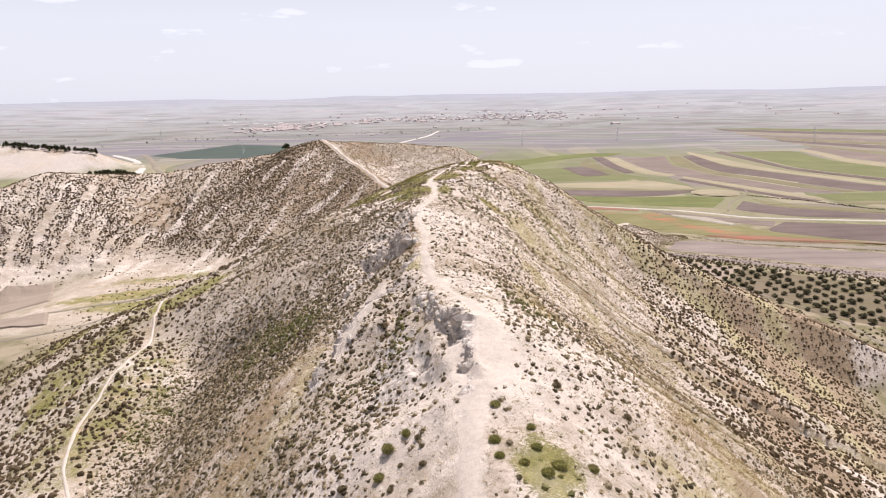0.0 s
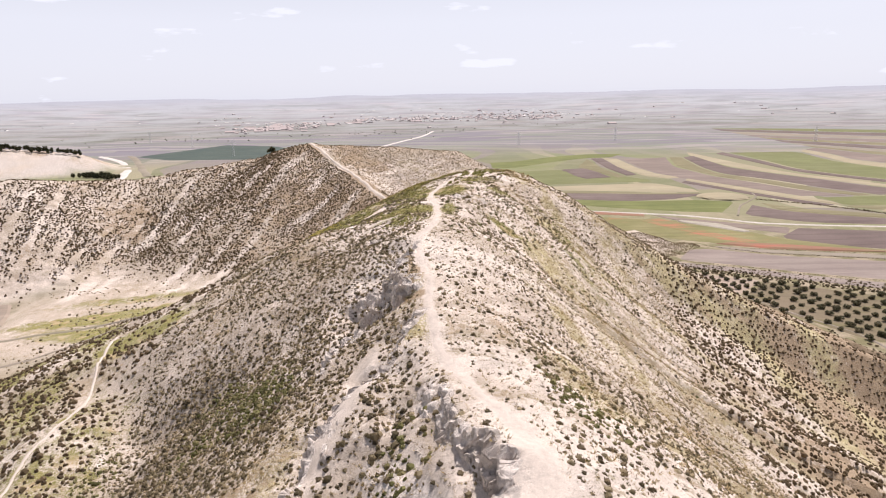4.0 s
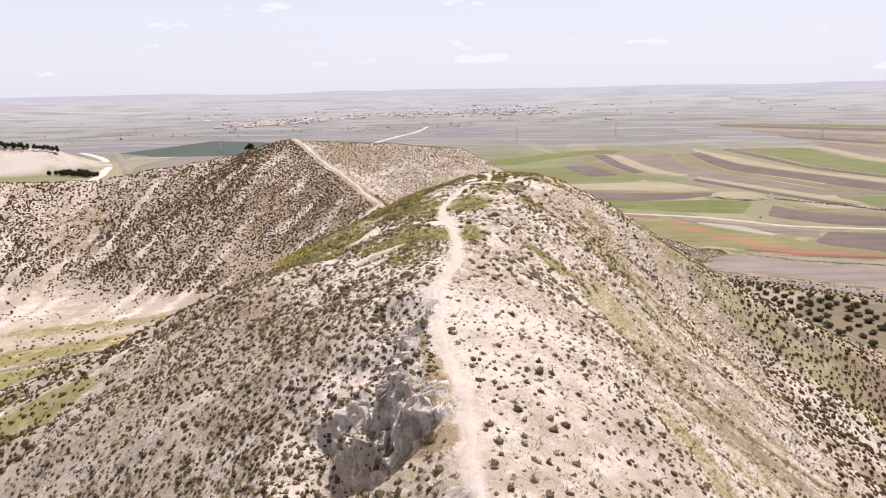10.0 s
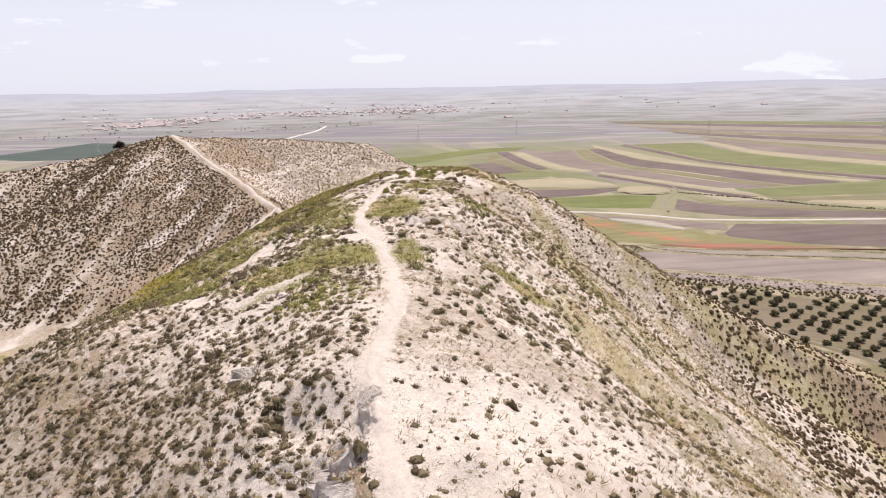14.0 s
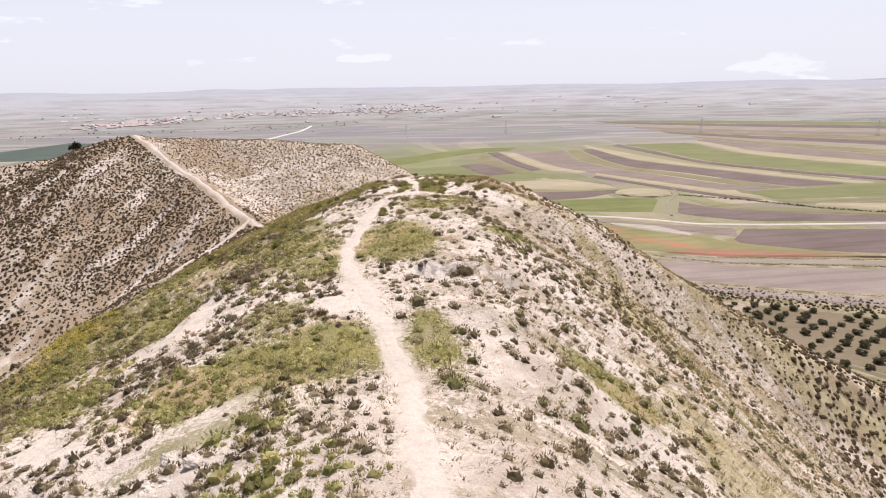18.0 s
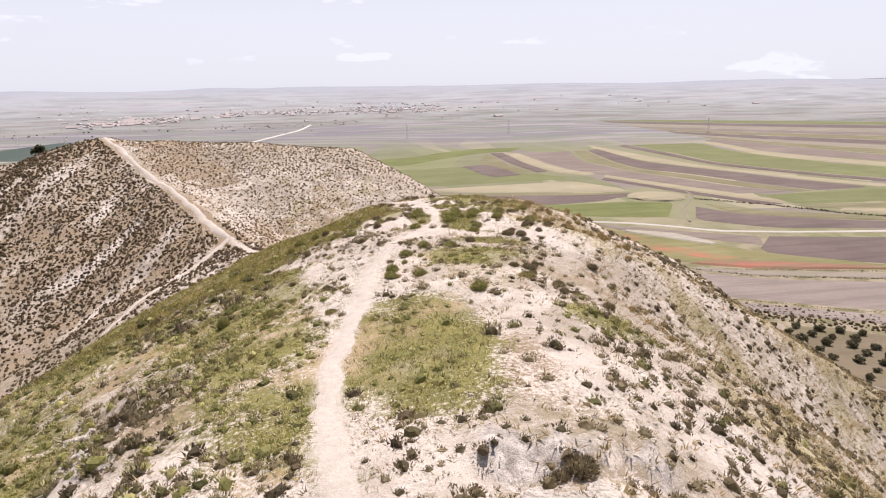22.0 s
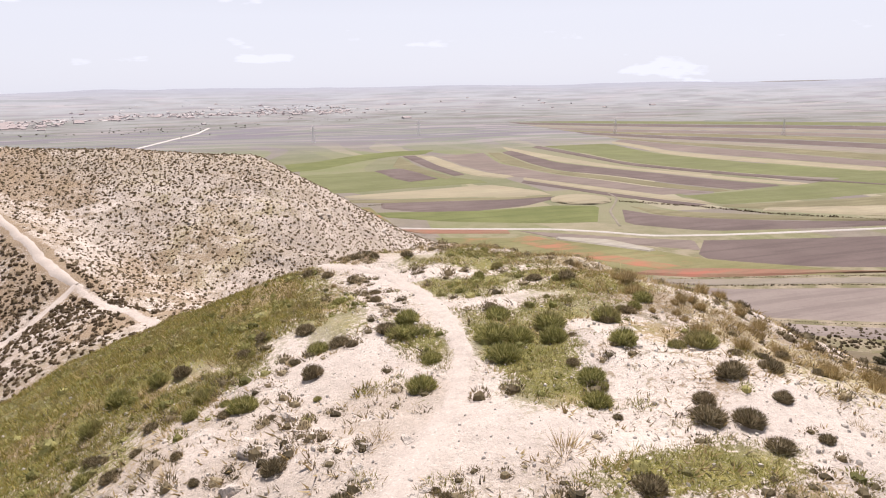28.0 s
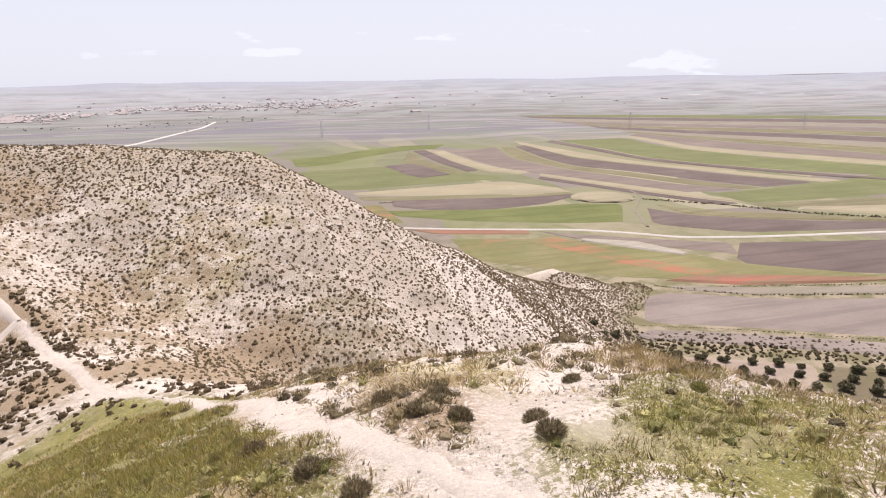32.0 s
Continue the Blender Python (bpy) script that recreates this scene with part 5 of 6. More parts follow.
# loose scrub on the valley floor, round the fields
vx, vy = jittered(-175, -58, 170, 275, 1.5)
vh = height(vx, vy)
vk = (vh - base_height(vx, vy) < 1.5) & (rng.uniform(0, 1, vx.shape) < 0.16 + 0.35 * fbm(vx, vy, 12, 3, 87)) & ~((vx < -118) & (vy < 250))
scatter("valley_scrub", far_domes, np.stack([vx, vy, vh], 1)[vk], sized(vk.sum(), 0.4, 1.4), "tuft", "scattered low scrub on the valley floor", "scrub")

# small dry herbs and seedlings between the shrubs
hx, hy = jittered(-40, 50, 36, 236, 0.44)
hk = free_of_paths(hx, hy, 0.1) & (rng.uniform(0, 1, hx.shape) < 0.34 + 0.3 * fbm(hx, hy, 5, 2, 58))
hx, hy = hx[hk], hy[hk]
herbs = [blades(6, 0.18, 0.15, 0.026, 1.0, 130 + s) for s in range(5)]
scatter("low_herbs", herbs, np.stack([hx, hy, height(hx, hy)], 1), sized(len(hx), 0.6, 2.0), "tuft", "small grey herbs scattered over stony ground", "herbs", 0.01)
hx, hy = jittered(-40, 50, 36, 236, 0.46)
hk = free_of_paths(hx, hy, 0.1) & (rng.uniform(0, 1, hx.shape) < 0.28 + 0.3 * fbm(hx, hy, 6, 2, 68) + 0.12 * smooth(6, 20, hx) + 0.4 * mask(hx, hy, DRYS))
hx, hy = hx[hk], hy[hk]
scatter("dry_herbs", herbs, np.stack([hx, hy, height(hx, hy)], 1), sized(len(hx), 0.7, 2.2), "straw", "small dried herbs scattered over stony ground", "herbs", 0.01)

# grass where the turf is green
def turf_places(x0, x1, y0, y1, cell, chance):
    x, y = jittered(x0, x1, y0, y1, cell)
    ok = free_of_paths(x, y, -0.1) & (mask(x, y, GREENS) + 0.6 * fbm(x, y, 2.5, 3, 59) > 0.5) & (rng.uniform(0, 1, x.shape) < chance)
    return x[ok], y[ok]


tx, ty = (np.concatenate(c) for c in zip(turf_places(-12, 22, 184, 224, 0.155, 0.9), turf_places(-36, -12, 150, 240, 0.34, 0.8), turf_places(-12, 14, 134, 184, 0.27, 0.85), turf_places(-14, 4, 224, 245, 0.28, 0.85)))
turf = [blades(7, 0.17, 0.22, 0.016, 0.75, 160 + s) for s in range(6)]
scatter("grass", turf, np.stack([tx, ty, height(tx, ty)], 1), np.where(ty > 184, sized(len(tx), 0.5, 1.25), sized(len(tx), 0.6, 1.5)), "grass", "uneven spring grass, green to straw-yellow", "grass", 0.01)

mx, my = turf_places(-26, 3, 190, 242, 0.22, 0.85)
scatter("meadow_grass", turf, np.stack([mx, my, height(mx, my)], 1), sized(len(mx), 0.9, 1.9), "meadow", "long golden-green meadow grass on the slope", "grass", 0.01)
fx_, fy_ = -30 + rng.normal(0, 2.2, 2600), 184 + rng.normal(0, 9, 2600)
fx_ = fx_ - (fy_ - 184) * 0.25
scatter("yellow_flowers", herbs, np.stack([fx_, fy_, height(fx_, fy_)], 1), sized(len(fx_), 0.9, 2.0), "yellow", "band of yellow wild flowers in the meadow", "flowers", -0.05)

# loose stones
lx, ly = jittered(-12, 22, 150, 224, 0.24)
lk = (rng.uniform(0, 1, lx.shape) < np.where(ly > 184, 0.5, 0.12) * (1 - 0.8 * np.clip(mask(lx, ly, GREENS), 0, 1)) * np.where(free_of_paths(lx, ly), 1, 0.5))
lx, ly = lx[lk], ly[lk]
pebbles = [dome(0.05, 0.045, 200 + s, 5, 2, 0.5) for s in range(6)]
scatter("loose_stones", pebbles, np.stack([lx, ly, height(lx, ly)], 1), 0.25 + 2.2 * rng.beta(1.0, 4.0, len(lx)), "stone", "loose pale stones on bare chalky ground", "stones", 0.0)

# ---- shrubs of the crest, each on its own ----
def shrub_pattern(material, seed, n, wide, tall, length, width, up, label):
    leaves = mesh_of("shrub", *joined([dome(wide * 0.74, tall * 0.72, seed, 9, 3, 0.35), fur(n, wide, tall, length, width, seed, up), fur(n // 3, wide * 0.8, tall * 0.7, length * 1.6, width, seed + 7, up)]), material)
    ob = tagged(new("shrub", leaves), label, "shrub", "shrubs on the crest")
    wood = []
    for i in range(5):
        a = i * 1.26 + seed
        c, s = math.cos(a), math.sin(a)
        wood.append((np.array([(0.03, 0, -0.1), (-0.015, 0.026, -0.1), (-0.015, -0.026, -0.1), (wide * 0.8 * c, wide * 0.8 * s, tall * 0.6)]), np.array([(0, 1, 3), (1, 2, 3), (2, 0, 3)])))
    part("stems", mesh_of("stems", *joined(wood), "wood"), ob)
    return ob


PATTERNS = [shrub_pattern("green_tuft", 301, 640, 0.38, 0.40, 0.15, 0.013, 0.9, "dense green rosemary-like shrub with upright shoots"),
            shrub_pattern("green_tuft", 302, 620, 0.44, 0.34, 0.14, 0.014, 0.7, "spreading fresh green shrub on pale stony ground"),
            shrub_pattern("tuft", 303, 560, 0.38, 0.34, 0.12, 0.012, 0.5, "rounded grey-olive dwarf shrub on bare ground"),
            shrub_pattern("tuft", 304, 480, 0.36, 0.26, 0.11, 0.013, 0.5, "low grey-brown cushion shrub on bare ground"),
            shrub_pattern("straw", 305, 260, 0.3, 0.34, 0.26, 0.009, 1.2, "dry straw-coloured tussock beside the shrubs")]
# the larger shrubs that stand out along the path, and the smaller ones between them
GREEN_SPOTS = [(12.0, 196.2), (11.3, 194.0), (9.4, 195.3), (14.8, 198.0), (14.1, 193.6), (8.6, 191.1), (9.8, 196.4), (8.4, 195.9), (8.6, 198.3), (7.6, 196.4), (7.3, 194.7), (9.1, 192.3), (-0.9, 196.3), (-2.1, 198.8),
               (1.9, 199.2), (5.2, 195.9), (4.9, 198.3), (-3.9, 202.7), (-5.4, 202.8), (-6.2, 201.2), (4.3, 194.0), (5.4, 199.6), (0.9, 181.0), (2.3, 184.7), (2.5, 179.3), (5.6, 185.6), (3.7, 185.5), (0.7, 179.6),
               (8.5, 177.0), (5.0, 174.4), (-9.7, 181.4), (-6.8, 180.3), (3.6, 48.4), (3.2, 43.6), (3.4, 41.8), (-4.8, 47.9), (-3.4, 48.7), (-5.3, 45.7), (6.1, 43.1), (9.9, 42.3), (6.0, 45.5), (6.5, 40.4), (7.4, 41.6), (5.0, 41.2)]
GREY_SPOTS = [(6.4, 214.4), (7.3, 215.3), (5.9, 216.6), (8.9, 212.6), (7.2, 213.4), (8.6, 211.2), (4.2, 211.6), (3.4, 213.2), (5.2, 209.4), (2.2, 216.4), (12.3, 202.8), (13.6, 202.1), (11.4, 190.1), (13.0, 190.9), (14.7, 191.1), (22.4, 200.9), (11.8, 188.8), (2.7, 199.1), (-0.6, 201.8), (1.8, 201.9), (0.2, 202.9), (1.4, 197.0), (-3.0, 202.4), (4.4, 199.0), (10.9, 189.3),
              (13.4, 189.3), (9.6, 179.9), (10.6, 177.2), (10.1, 174.9), (13.3, 175.9), (15.4, 183.4), (-0.3, 191.6), (-5.7, 198.0), (-3.2, 180.8), (7.3, 186.8), (11.8, 187.7), (9.1, 53.0), (-8.4, 47.0), (-2.4, 47.7), (15.2, 53.0)]
cx, cy = jittered(-9, 23, 38, 221, 1.5)
ck = close_by(cx, cy) & free_of_paths(cx, cy, 0.3) & (rng.uniform(0, 1, cx.shape) < 0.36 + 0.5 * fbm(cx, cy, 4, 2, 71))
chosen = rng.permutation(np.nonzero(ck)[0])[:180]
cx, cy = cx[chosen], cy[chosen]
spots = [(x, y, int(rng.integers(0, 2)), float(rng.uniform(0.95, 1.3))) for x, y in GREEN_SPOTS] + [(x, y, 2, float(rng.uniform(0.85, 1.2))) for x, y in GREY_SPOTS]
for x, y, g, dd in zip(cx, cy, mask(cx, cy, GREENS), mask(cx, cy, DRYS)):
    u = rng.uniform()
    if x > 14 and u < 0.5 or dd > 0.35 and u < 0.35:
        k = 4
    elif g + 0.5 * rng.uniform(-1, 1) > 0.45:
        k = int(u < 0.5)
    else:
        k = 2 + int(u < 0.4)
    spots.append((float(x), float(y), k, float(0.35 + 0.65 * rng.beta(1.4, 2.6))))
spots += [(float(rng.uniform(15, 21.5)), float(rng.uniform(187, 203)), 4, float(rng.uniform(0.55, 1.1))) for _ in range(34)]
spots += [(3.9, 156.9, 2, 1.5), (3.2, 156.7, 2, 0.9)]
spots = [p for p in spots if distance_to(np.array([p[0]]), np.array([p[1]]), PATH)[0] > 0.75]
moved = set()
for x, y, k, s in spots:
    m = pose(x, y, at(x, y) - 0.03, rng.uniform(-8, 8), rng.uniform(-8, 8), rng.uniform(0, 360))
    ob = copy_thing(PATTERNS[k], m) if k in moved else PATTERNS[k]
    ob.matrix_basis = m
    moved.add(k)
    ob.scale = (s * float(rng.uniform(0.85, 1.3)), s * float(rng.uniform(0.85, 1.2)), s * float(rng.uniform(0.8, 1.15)))

# smaller shrubs and tussocks between them, and those of the bank beyond the crest
def small_shrubs(chance, gx0, gx1, gy0, gy1, cell):
    x, y = jittered(gx0, gx1, gy0, gy1, cell)
    ok = free_of_paths(x, y, 0.15) & (rng.uniform(0, 1, x.shape) < chance + 0.45 * fbm(x, y, 3.5, 2, 73) + 0.12 * mask(x, y, GREENS) + 0.25 * smooth(11, 15, x) * (y > 180))
    return np.stack([x, y, height(x, y)], 1)[ok]


pts = np.concatenate([small_shrubs(0.42, -7, 19, 172, 219, 0.66), small_shrubs(0.3, -6, 11, 39, 52, 0.8), small_shrubs(0.5, 3, 16, 214, 234, 0.75), small_shrubs(0.25, -6, 9, 212, 236, 0.9)])
g = mask(pts[:, 0], pts[:, 1], GREENS) + 0.4 * rng.uniform(-1, 1, len(pts))
strawy = (rng.uniform(0, 1, len(pts)) < 0.12 + 0.45 * (pts[:, 0] > 13) + 0.4 * mask(pts[:, 0], pts[:, 1], DRYS))
fine_tufts = [joined([dome(0.22, 0.2, 320 + s, 7, 2, 0.35), fur(90, 0.34, 0.34, 0.1, 0.016, s + 350, 0.6)]) for s in range(6)]
fine_straws = [blades(70, 0.34, 0.42, 0.009, 0.9, 370 + s, 0.25) for s in range(4)]
low = 0.42 + 1.0 * rng.beta(1.4, 2.8, len(pts))
for sel, shapes, kind_of, label in ((strawy, fine_straws, "straw", "dry tussocks between the crest shrubs"), (~strawy & (g > 0.35), fine_tufts, "green_tuft", "small green shrubs between the larger ones"),
                                    (~strawy & (g <= 0.35), fine_tufts, "tuft", "small grey-olive shrubs on stony ground")):
    scatter("small_shrubs", shapes, pts[sel], low[sel] * (1.25 if kind_of == "straw" else 1.0), kind_of, label, "scrub")

# separate shrubs over the grassy shoulder west of the path
wx_, wy_ = jittered(-27, -2.5, 158, 214, 1.25)
wk_ = free_of_paths(wx_, wy_, 0.3) & ~close_by(wx_, wy_) & (rng.uniform(0, 1, wx_.shape) < 0.5 + 0.35 * fbm(wx_, wy_, 7, 2, 74) - 0.5 * smooth(198, 208, wy_) * smooth(-4, -8, wx_)) & (mask(wx_, wy_, CREST_BROWNS) < 0.55)
wp_ = np.stack([wx_, wy_, height(wx_, wy_)], 1)[wk_]
fresh = rng.uniform(0, 1, len(wp_)) < 0.45
scatter("shoulder_shrubs", fine_tufts, wp_[fresh], sized(fresh.sum(), 0.8, 2.3), "green_tuft", "rounded green shrubs over the grassy shoulder", "scrub")
scatter("shoulder_shrubs", fine_tufts, wp_[~fresh], sized((~fresh).sum(), 0.8, 2.2), "thicket", "dark grey-green shrubs over the grassy shoulder", "scrub")
# and over the pale ground east of it
ex_, ey_ = jittered(-1, 26, 126, 176, 1.5)
ek_ = free_of_paths(ex_, ey_, 0.4) & ~close_by(ex_, ey_) & (rng.uniform(0, 1, ex_.shape) < 0.42 + 0.4 * fbm(ex_, ey_, 6, 2, 75)) & (mask(ex_, ey_, CREST_GREENS) < 0.6)
ep_ = np.stack([ex_, ey_, height(ex_, ey_)], 1)[ek_]
fresh = rng.uniform(0, 1, len(ep_)) < 0.35
scatter("slope_shrubs", fine_tufts, ep_[fresh], sized(fresh.sum(), 0.8, 2.0), "thicket", "rounded dark green shrubs on pale bare ground", "scrub")
scatter("slope_shrubs", fine_tufts, ep_[~fresh], sized((~fresh).sum(), 0.7, 1.9), "tuft", "rounded grey-olive shrubs on pale bare ground", "scrub")

# ---- rock outcrops ----
def block(sx_, sy_, sz_, seed, strata=0.0):
    """An angular, cracked block of rock with flat broken faces."""
    r = np.random.default_rng(900 + seed)
    bm = bmesh.new()
    for p in r.uniform(-1, 1, (22, 3)):
        q = p / max(0.75, np.abs(p).max() ** 0.6)
        bm.verts.new((q[0] * sx_, q[1] * sy_, q[2] * sz_))
    bmesh.ops.convex_hull(bm, input=bm.verts)
    bmesh.ops.delete(bm, geom=[v for v in bm.verts if not v.link_faces], context="VERTS")
    bmesh.ops.subdivide_edges(bm, edges=bm.edges[:], cuts=2, use_grid_fill=True)
    off = Vector((seed * 1.7, seed * 0.3, seed * 2.1))
    for v in bm.verts:
        p = v.co.copy()
        near, second = noise.voronoi(p * 1.6 + off)[0][:2]
        v.co = p * (0.86 + 0.45 * min(second - near, 0.3)) + 0.05 * noise.noise_vector(p * 3.0 + off)
        if strata:
            v.co.z = v.co.z * (1 - strata) + strata * sz_ * (math.floor(v.co.z / sz_ * 3) / 3 + 0.15)
    me = bpy.data.meshes.new("rock")
    bm.to_mesh(me)
    bm.free()
    me.materials.append(MAT["rock"])
    return me


BLOCKS = [block(1.5, 2.4, 1.3, 1, 0.3), block(1.2, 1.7, 1.7, 2, 0.2), block(1.9, 1.5, 1.0, 3, 0.4), block(1.0, 1.2, 0.8, 4, 0.2), block(2.4, 1.7, 0.45, 5, 0.6), block(0.6, 0.7, 0.4, 6)]


def outcrop(x, y, half, count, spread, label, flat=False, low=-0.25, size=1.0):
    base = new("rock_outcrop")
    base.location = (x, y, at(x, y))
    tagged(base, label, "rock", "rock outcrops of the ridge")
    for i in range(count):
        px, py = x + spread * float(rng.normal(0, 0.5)), y + half * float(rng.uniform(-1, 1))
        ob = new("rock", BLOCKS[(4 if rng.uniform() < 0.6 else 5) if flat else int(rng.choice([0, 1, 2, 3, 3, 5, 5]))])
        ob.parent = base
        s = float(rng.uniform(0.45, 1.0)) * (0.7 if flat else 1.15) * size
        ob.matrix_local = pose(px - x, py - y, at(px, py) - base.location.z + low, *(rng.uniform(-10, 10, 2) if flat else rng.uniform(-18, 18, 2)), rng.uniform(0, 360)) @ Matrix.Diagonal((s, s, s, 1))


outcrop(-8.4, 113.5, 3.0, 12, 1.6, "pale cracked rock above the crag", low=-0.15, size=0.22)
outcrop(-6.4, 92, 2.4, 10, 1.0, "pale rock rib beside the path", low=-0.2, size=0.26)
outcrop(-12, 84, 5, 14, 2.0, "pale broken rocks on the steep flank", low=-0.15, size=0.24)
outcrop(-4.5, 69, 4, 14, 1.8, "fallen rocks on the flank below the path", low=-0.12, size=0.2)


def rock_face(run, label):
    """The broken face of a ledge: blocks that stand proud between deep cracks."""
    x0, y0, x1, y1, rise, drop, back, wide = run
    dx, dy = x1 - x0, y1 - y0
    length = math.hypot(dx, dy)
    t, c = np.meshgrid(np.linspace(-0.08, 1.08, int(length / 0.11)), np.linspace(wide + 1.2, -3.6, int((wide + 4.8) / 0.085)))
    x, y = x0 + dx * t - dy / length * c, y0 + dy * t + dx / length * c
    z = height(x, y)
    proud = ledges(x, y)[1].ravel()
    v = np.stack([x, y, z], -1).reshape(-1, 3)
    out_ = np.array([dy / length, -dx / length, 0.0])
    for i in range(len(v)):
        if proud[i] < 0.02:
            v[i, 2] -= 0.15
            continue
        p = Vector(v[i])
        # blocks between cracks, each with a tilted top of its own, then small chips on them
        q = Vector((p.x, p.y, p.z * 0.5)) + 0.4 * noise.noise_vector(p * 0.6)
        far_, sites = noise.voronoi(q * 0.62)
        chip, chips = noise.voronoi(q * 1.7)
        tilt = noise.noise_vector(sites[0] * 7.7)
        top = 0.75 * noise.noise(sites[0] * 5.3) + 0.5 * tilt.dot(q * 0.62 - sites[0]) + 0.4 * noise.noise(chips[0] * 6.1)
        top -= 0.75 * max(0.0, 1 - (far_[1] - far_[0]) / 0.13) + 0.22 * max(0.0, 1 - (chip[1] - chip[0]) / 0.12)
        # broken beds: level tops and steep risers
        level = (p.z + top + 0.5 * noise.noise(p * 0.3)) / 0.8
        bed = math.floor(level)
        stepped = 0.8 * (bed + min(1.0, max(0.0, (level - bed - 0.5) / 0.3))) - 0.5 * noise.noise(p * 0.3)
        v[i, 2] += proud[i] * (0.5 * (stepped - p.z) + 0.5 * top + 0.1)
        # each bed juts out towards its top and leaves a shelf in the light
        shelf = ((p.z + 0.7 * noise.noise(sites[0] * 2.3) + 0.3 * noise.noise(p * 0.5)) / 1.15) % 1.0
        v[i] += out_ * (proud[i] * (0.15 + 1.25 * shelf * max(0.15, 0.6 + noise.noise(sites[0] * 9.1)) + 0.8 * noise.noise(sites[0] * 3.1) + 0.35 * noise.noise(chips[0] * 4.3)))
    # the face parts along its main cracks into a few masses
    f = np.asarray(grid_faces(t.shape[1], t.shape[0]))
    seeds = rng.uniform(0, 1, (max(3, int(length / 1.8)), 2)) * (length, wide + 3.0)
    place = np.stack([t.ravel() * length, (c.ravel() + 3.0)], 1) + 0.5 * np.stack([value_noise(x / 0.9, y / 0.9, 191).ravel(), value_noise(x / 0.9, y / 0.9, 192).ravel()], 1)
    owner = np.argmin(((place[:, None] - seeds[None]) ** 2).sum(-1), 1)[f[:, 0]]
    base = new("rock_outcrop")
    base.location = (x0, y0, at(x0, y0))
    tagged(base, label, "rock", "rock outcrops of the ridge")
    for k in np.unique(owner):
        used, index = np.unique(f[owner == k], return_inverse=True)
        part("rock", mesh_of("rock", v[used] - np.array(base.location), index.reshape(-1, f.shape[1]), "crag"), base)


for k, label in ((0, "dark craggy rock face below the path"), (1, "pale slab of rock running down the flank"), (2, "broken grey rock cliff under the path"), (3, "low rock step at the edge of the path"),
                 (4, "cracked pale rock edge beside the path"), (6, "broken rock step below a brown gully"), (8, "small dark rock rib beside the path")):
    rock_face(LEDGES[k], label)
outcrop(-14.3, 167, 5, 60, 2.2, "pale grey rocks breaking through the turf", low=-0.16, size=0.27)
outcrop(3.2, 155.3, 0.8, 16, 2.6, "thin pale rock ledges in bare ground", True, -0.06, 0.6)
outcrop(8.1, 161, 1.0, 10, 1.6, "pale flat rocks in bare ground", True, -0.1, 0.4)
outcrop(-11.6, 126.6, 0.7, 4, 0.6, "grey boulder standing on the scrubby slope", low=-0.3, size=0.6)
outcrop(-11.5, 138, 0.8, 9, 2.4, "low pale rock step above the turf", True, -0.1, 0.6)
outcrop(-9.5, 132, 2.0, 9, 1.5, "pale broken rocks beside the scrub", low=-0.2, size=0.22)
outcrop(2.2, 189.5, 2.2, 16, 1.6, "small pale clods and rocks beside the path", low=-0.06, size=0.14)
outcrop(-0.5, 193, 1.6, 14, 1.2, "broken pale rocks in bare ground", low=-0.08, size=0.2)
for x, y in ((22, 318), (30, 322), (16, 312), (36, 330), (-8, 312)):
    outcrop(x, y, 4, 7, 4.0, "thin rock ledges across the pale hillside", True, -0.15)

# dark bushes at the foot of the crag
ux, uy = -10.5 + 5.5 * rng.uniform(0, 1, 26), 0.0
uy = 106.2 - (ux + 10.5) * 1.25 + rng.normal(0, 0.5, 26)
scatter("crag_bushes", near_tufts, np.stack([ux, uy, height(ux, uy)], 1), sized(26, 0.9, 2.0), "scrub", "dark bushes at the foot of the crag", "scrub")

# ---- olive grove ----
def leafy(seed, n, rx, rz, leaf, lumps=7):
    """A crown of many small leaf clumps gathered in uneven bunches, with gaps."""
    r = np.random.default_rng(seed)
    d = r.normal(0, 1, (lumps, 3))
    d /= np.linalg.norm(d, axis=1)[:, None]
    centre = d * np.array([rx, rx, rz]) * r.uniform(0.35, 0.75, (lumps, 1))
    which = r.integers(0, lumps, n)
    e = r.normal(0, 1, (n, 3))
    e /= np.linalg.norm(e, axis=1)[:, None]
    p = centre[which] + e * np.array([rx, rx, rz]) * 0.48 * r.uniform(0.6, 1, (n, 1))
    a, b = r.normal(0, leaf, (n, 3)), r.normal(0, leaf, (n, 3))
    v = np.stack([p - a, p + b, p + a, p - b], 1).reshape(-1, 3)
    return v, np.arange(n * 4).reshape(n, 4)


def trunk_mesh(tall, r0, seed, limbs=3, material="wood"):
    pieces, r = [], np.random.default_rng(seed)

    def limb(p0, p1, a, b, k=6):
        v = [(p0[0] + a * math.cos(i * 2 * math.pi / k), p0[1] + a * math.sin(i * 2 * math.pi / k), p0[2]) for i in range(k)]
        v += [(p1[0] + b * math.cos(i * 2 * math.pi / k), p1[1] + b * math.sin(i * 2 * math.pi / k), p1[2]) for i in range(k)]
        pieces.append((np.array(v), np.array([(i, (i + 1) % k, k + (i + 1) % k, k + i) for i in range(k)])))

    top = (r.uniform(-0.15, 0.15), r.uniform(-0.15, 0.15), tall * 0.45)
    limb((0, 0, -0.3), top, r0, r0 * 0.7)
    for i in range(limbs):
        a = 2 * math.pi * i / limbs + r.uniform(-0.4, 0.4)
        limb(top, (top[0] + 0.45 * tall * math.cos(a) * 0.7, top[1] + 0.45 * tall * math.sin(a) * 0.7, tall * r.uniform(0.8, 1.0)), r0 * 0.55, r0 * 0.15)
    return mesh_of("trunk", *joined(pieces), material, True)


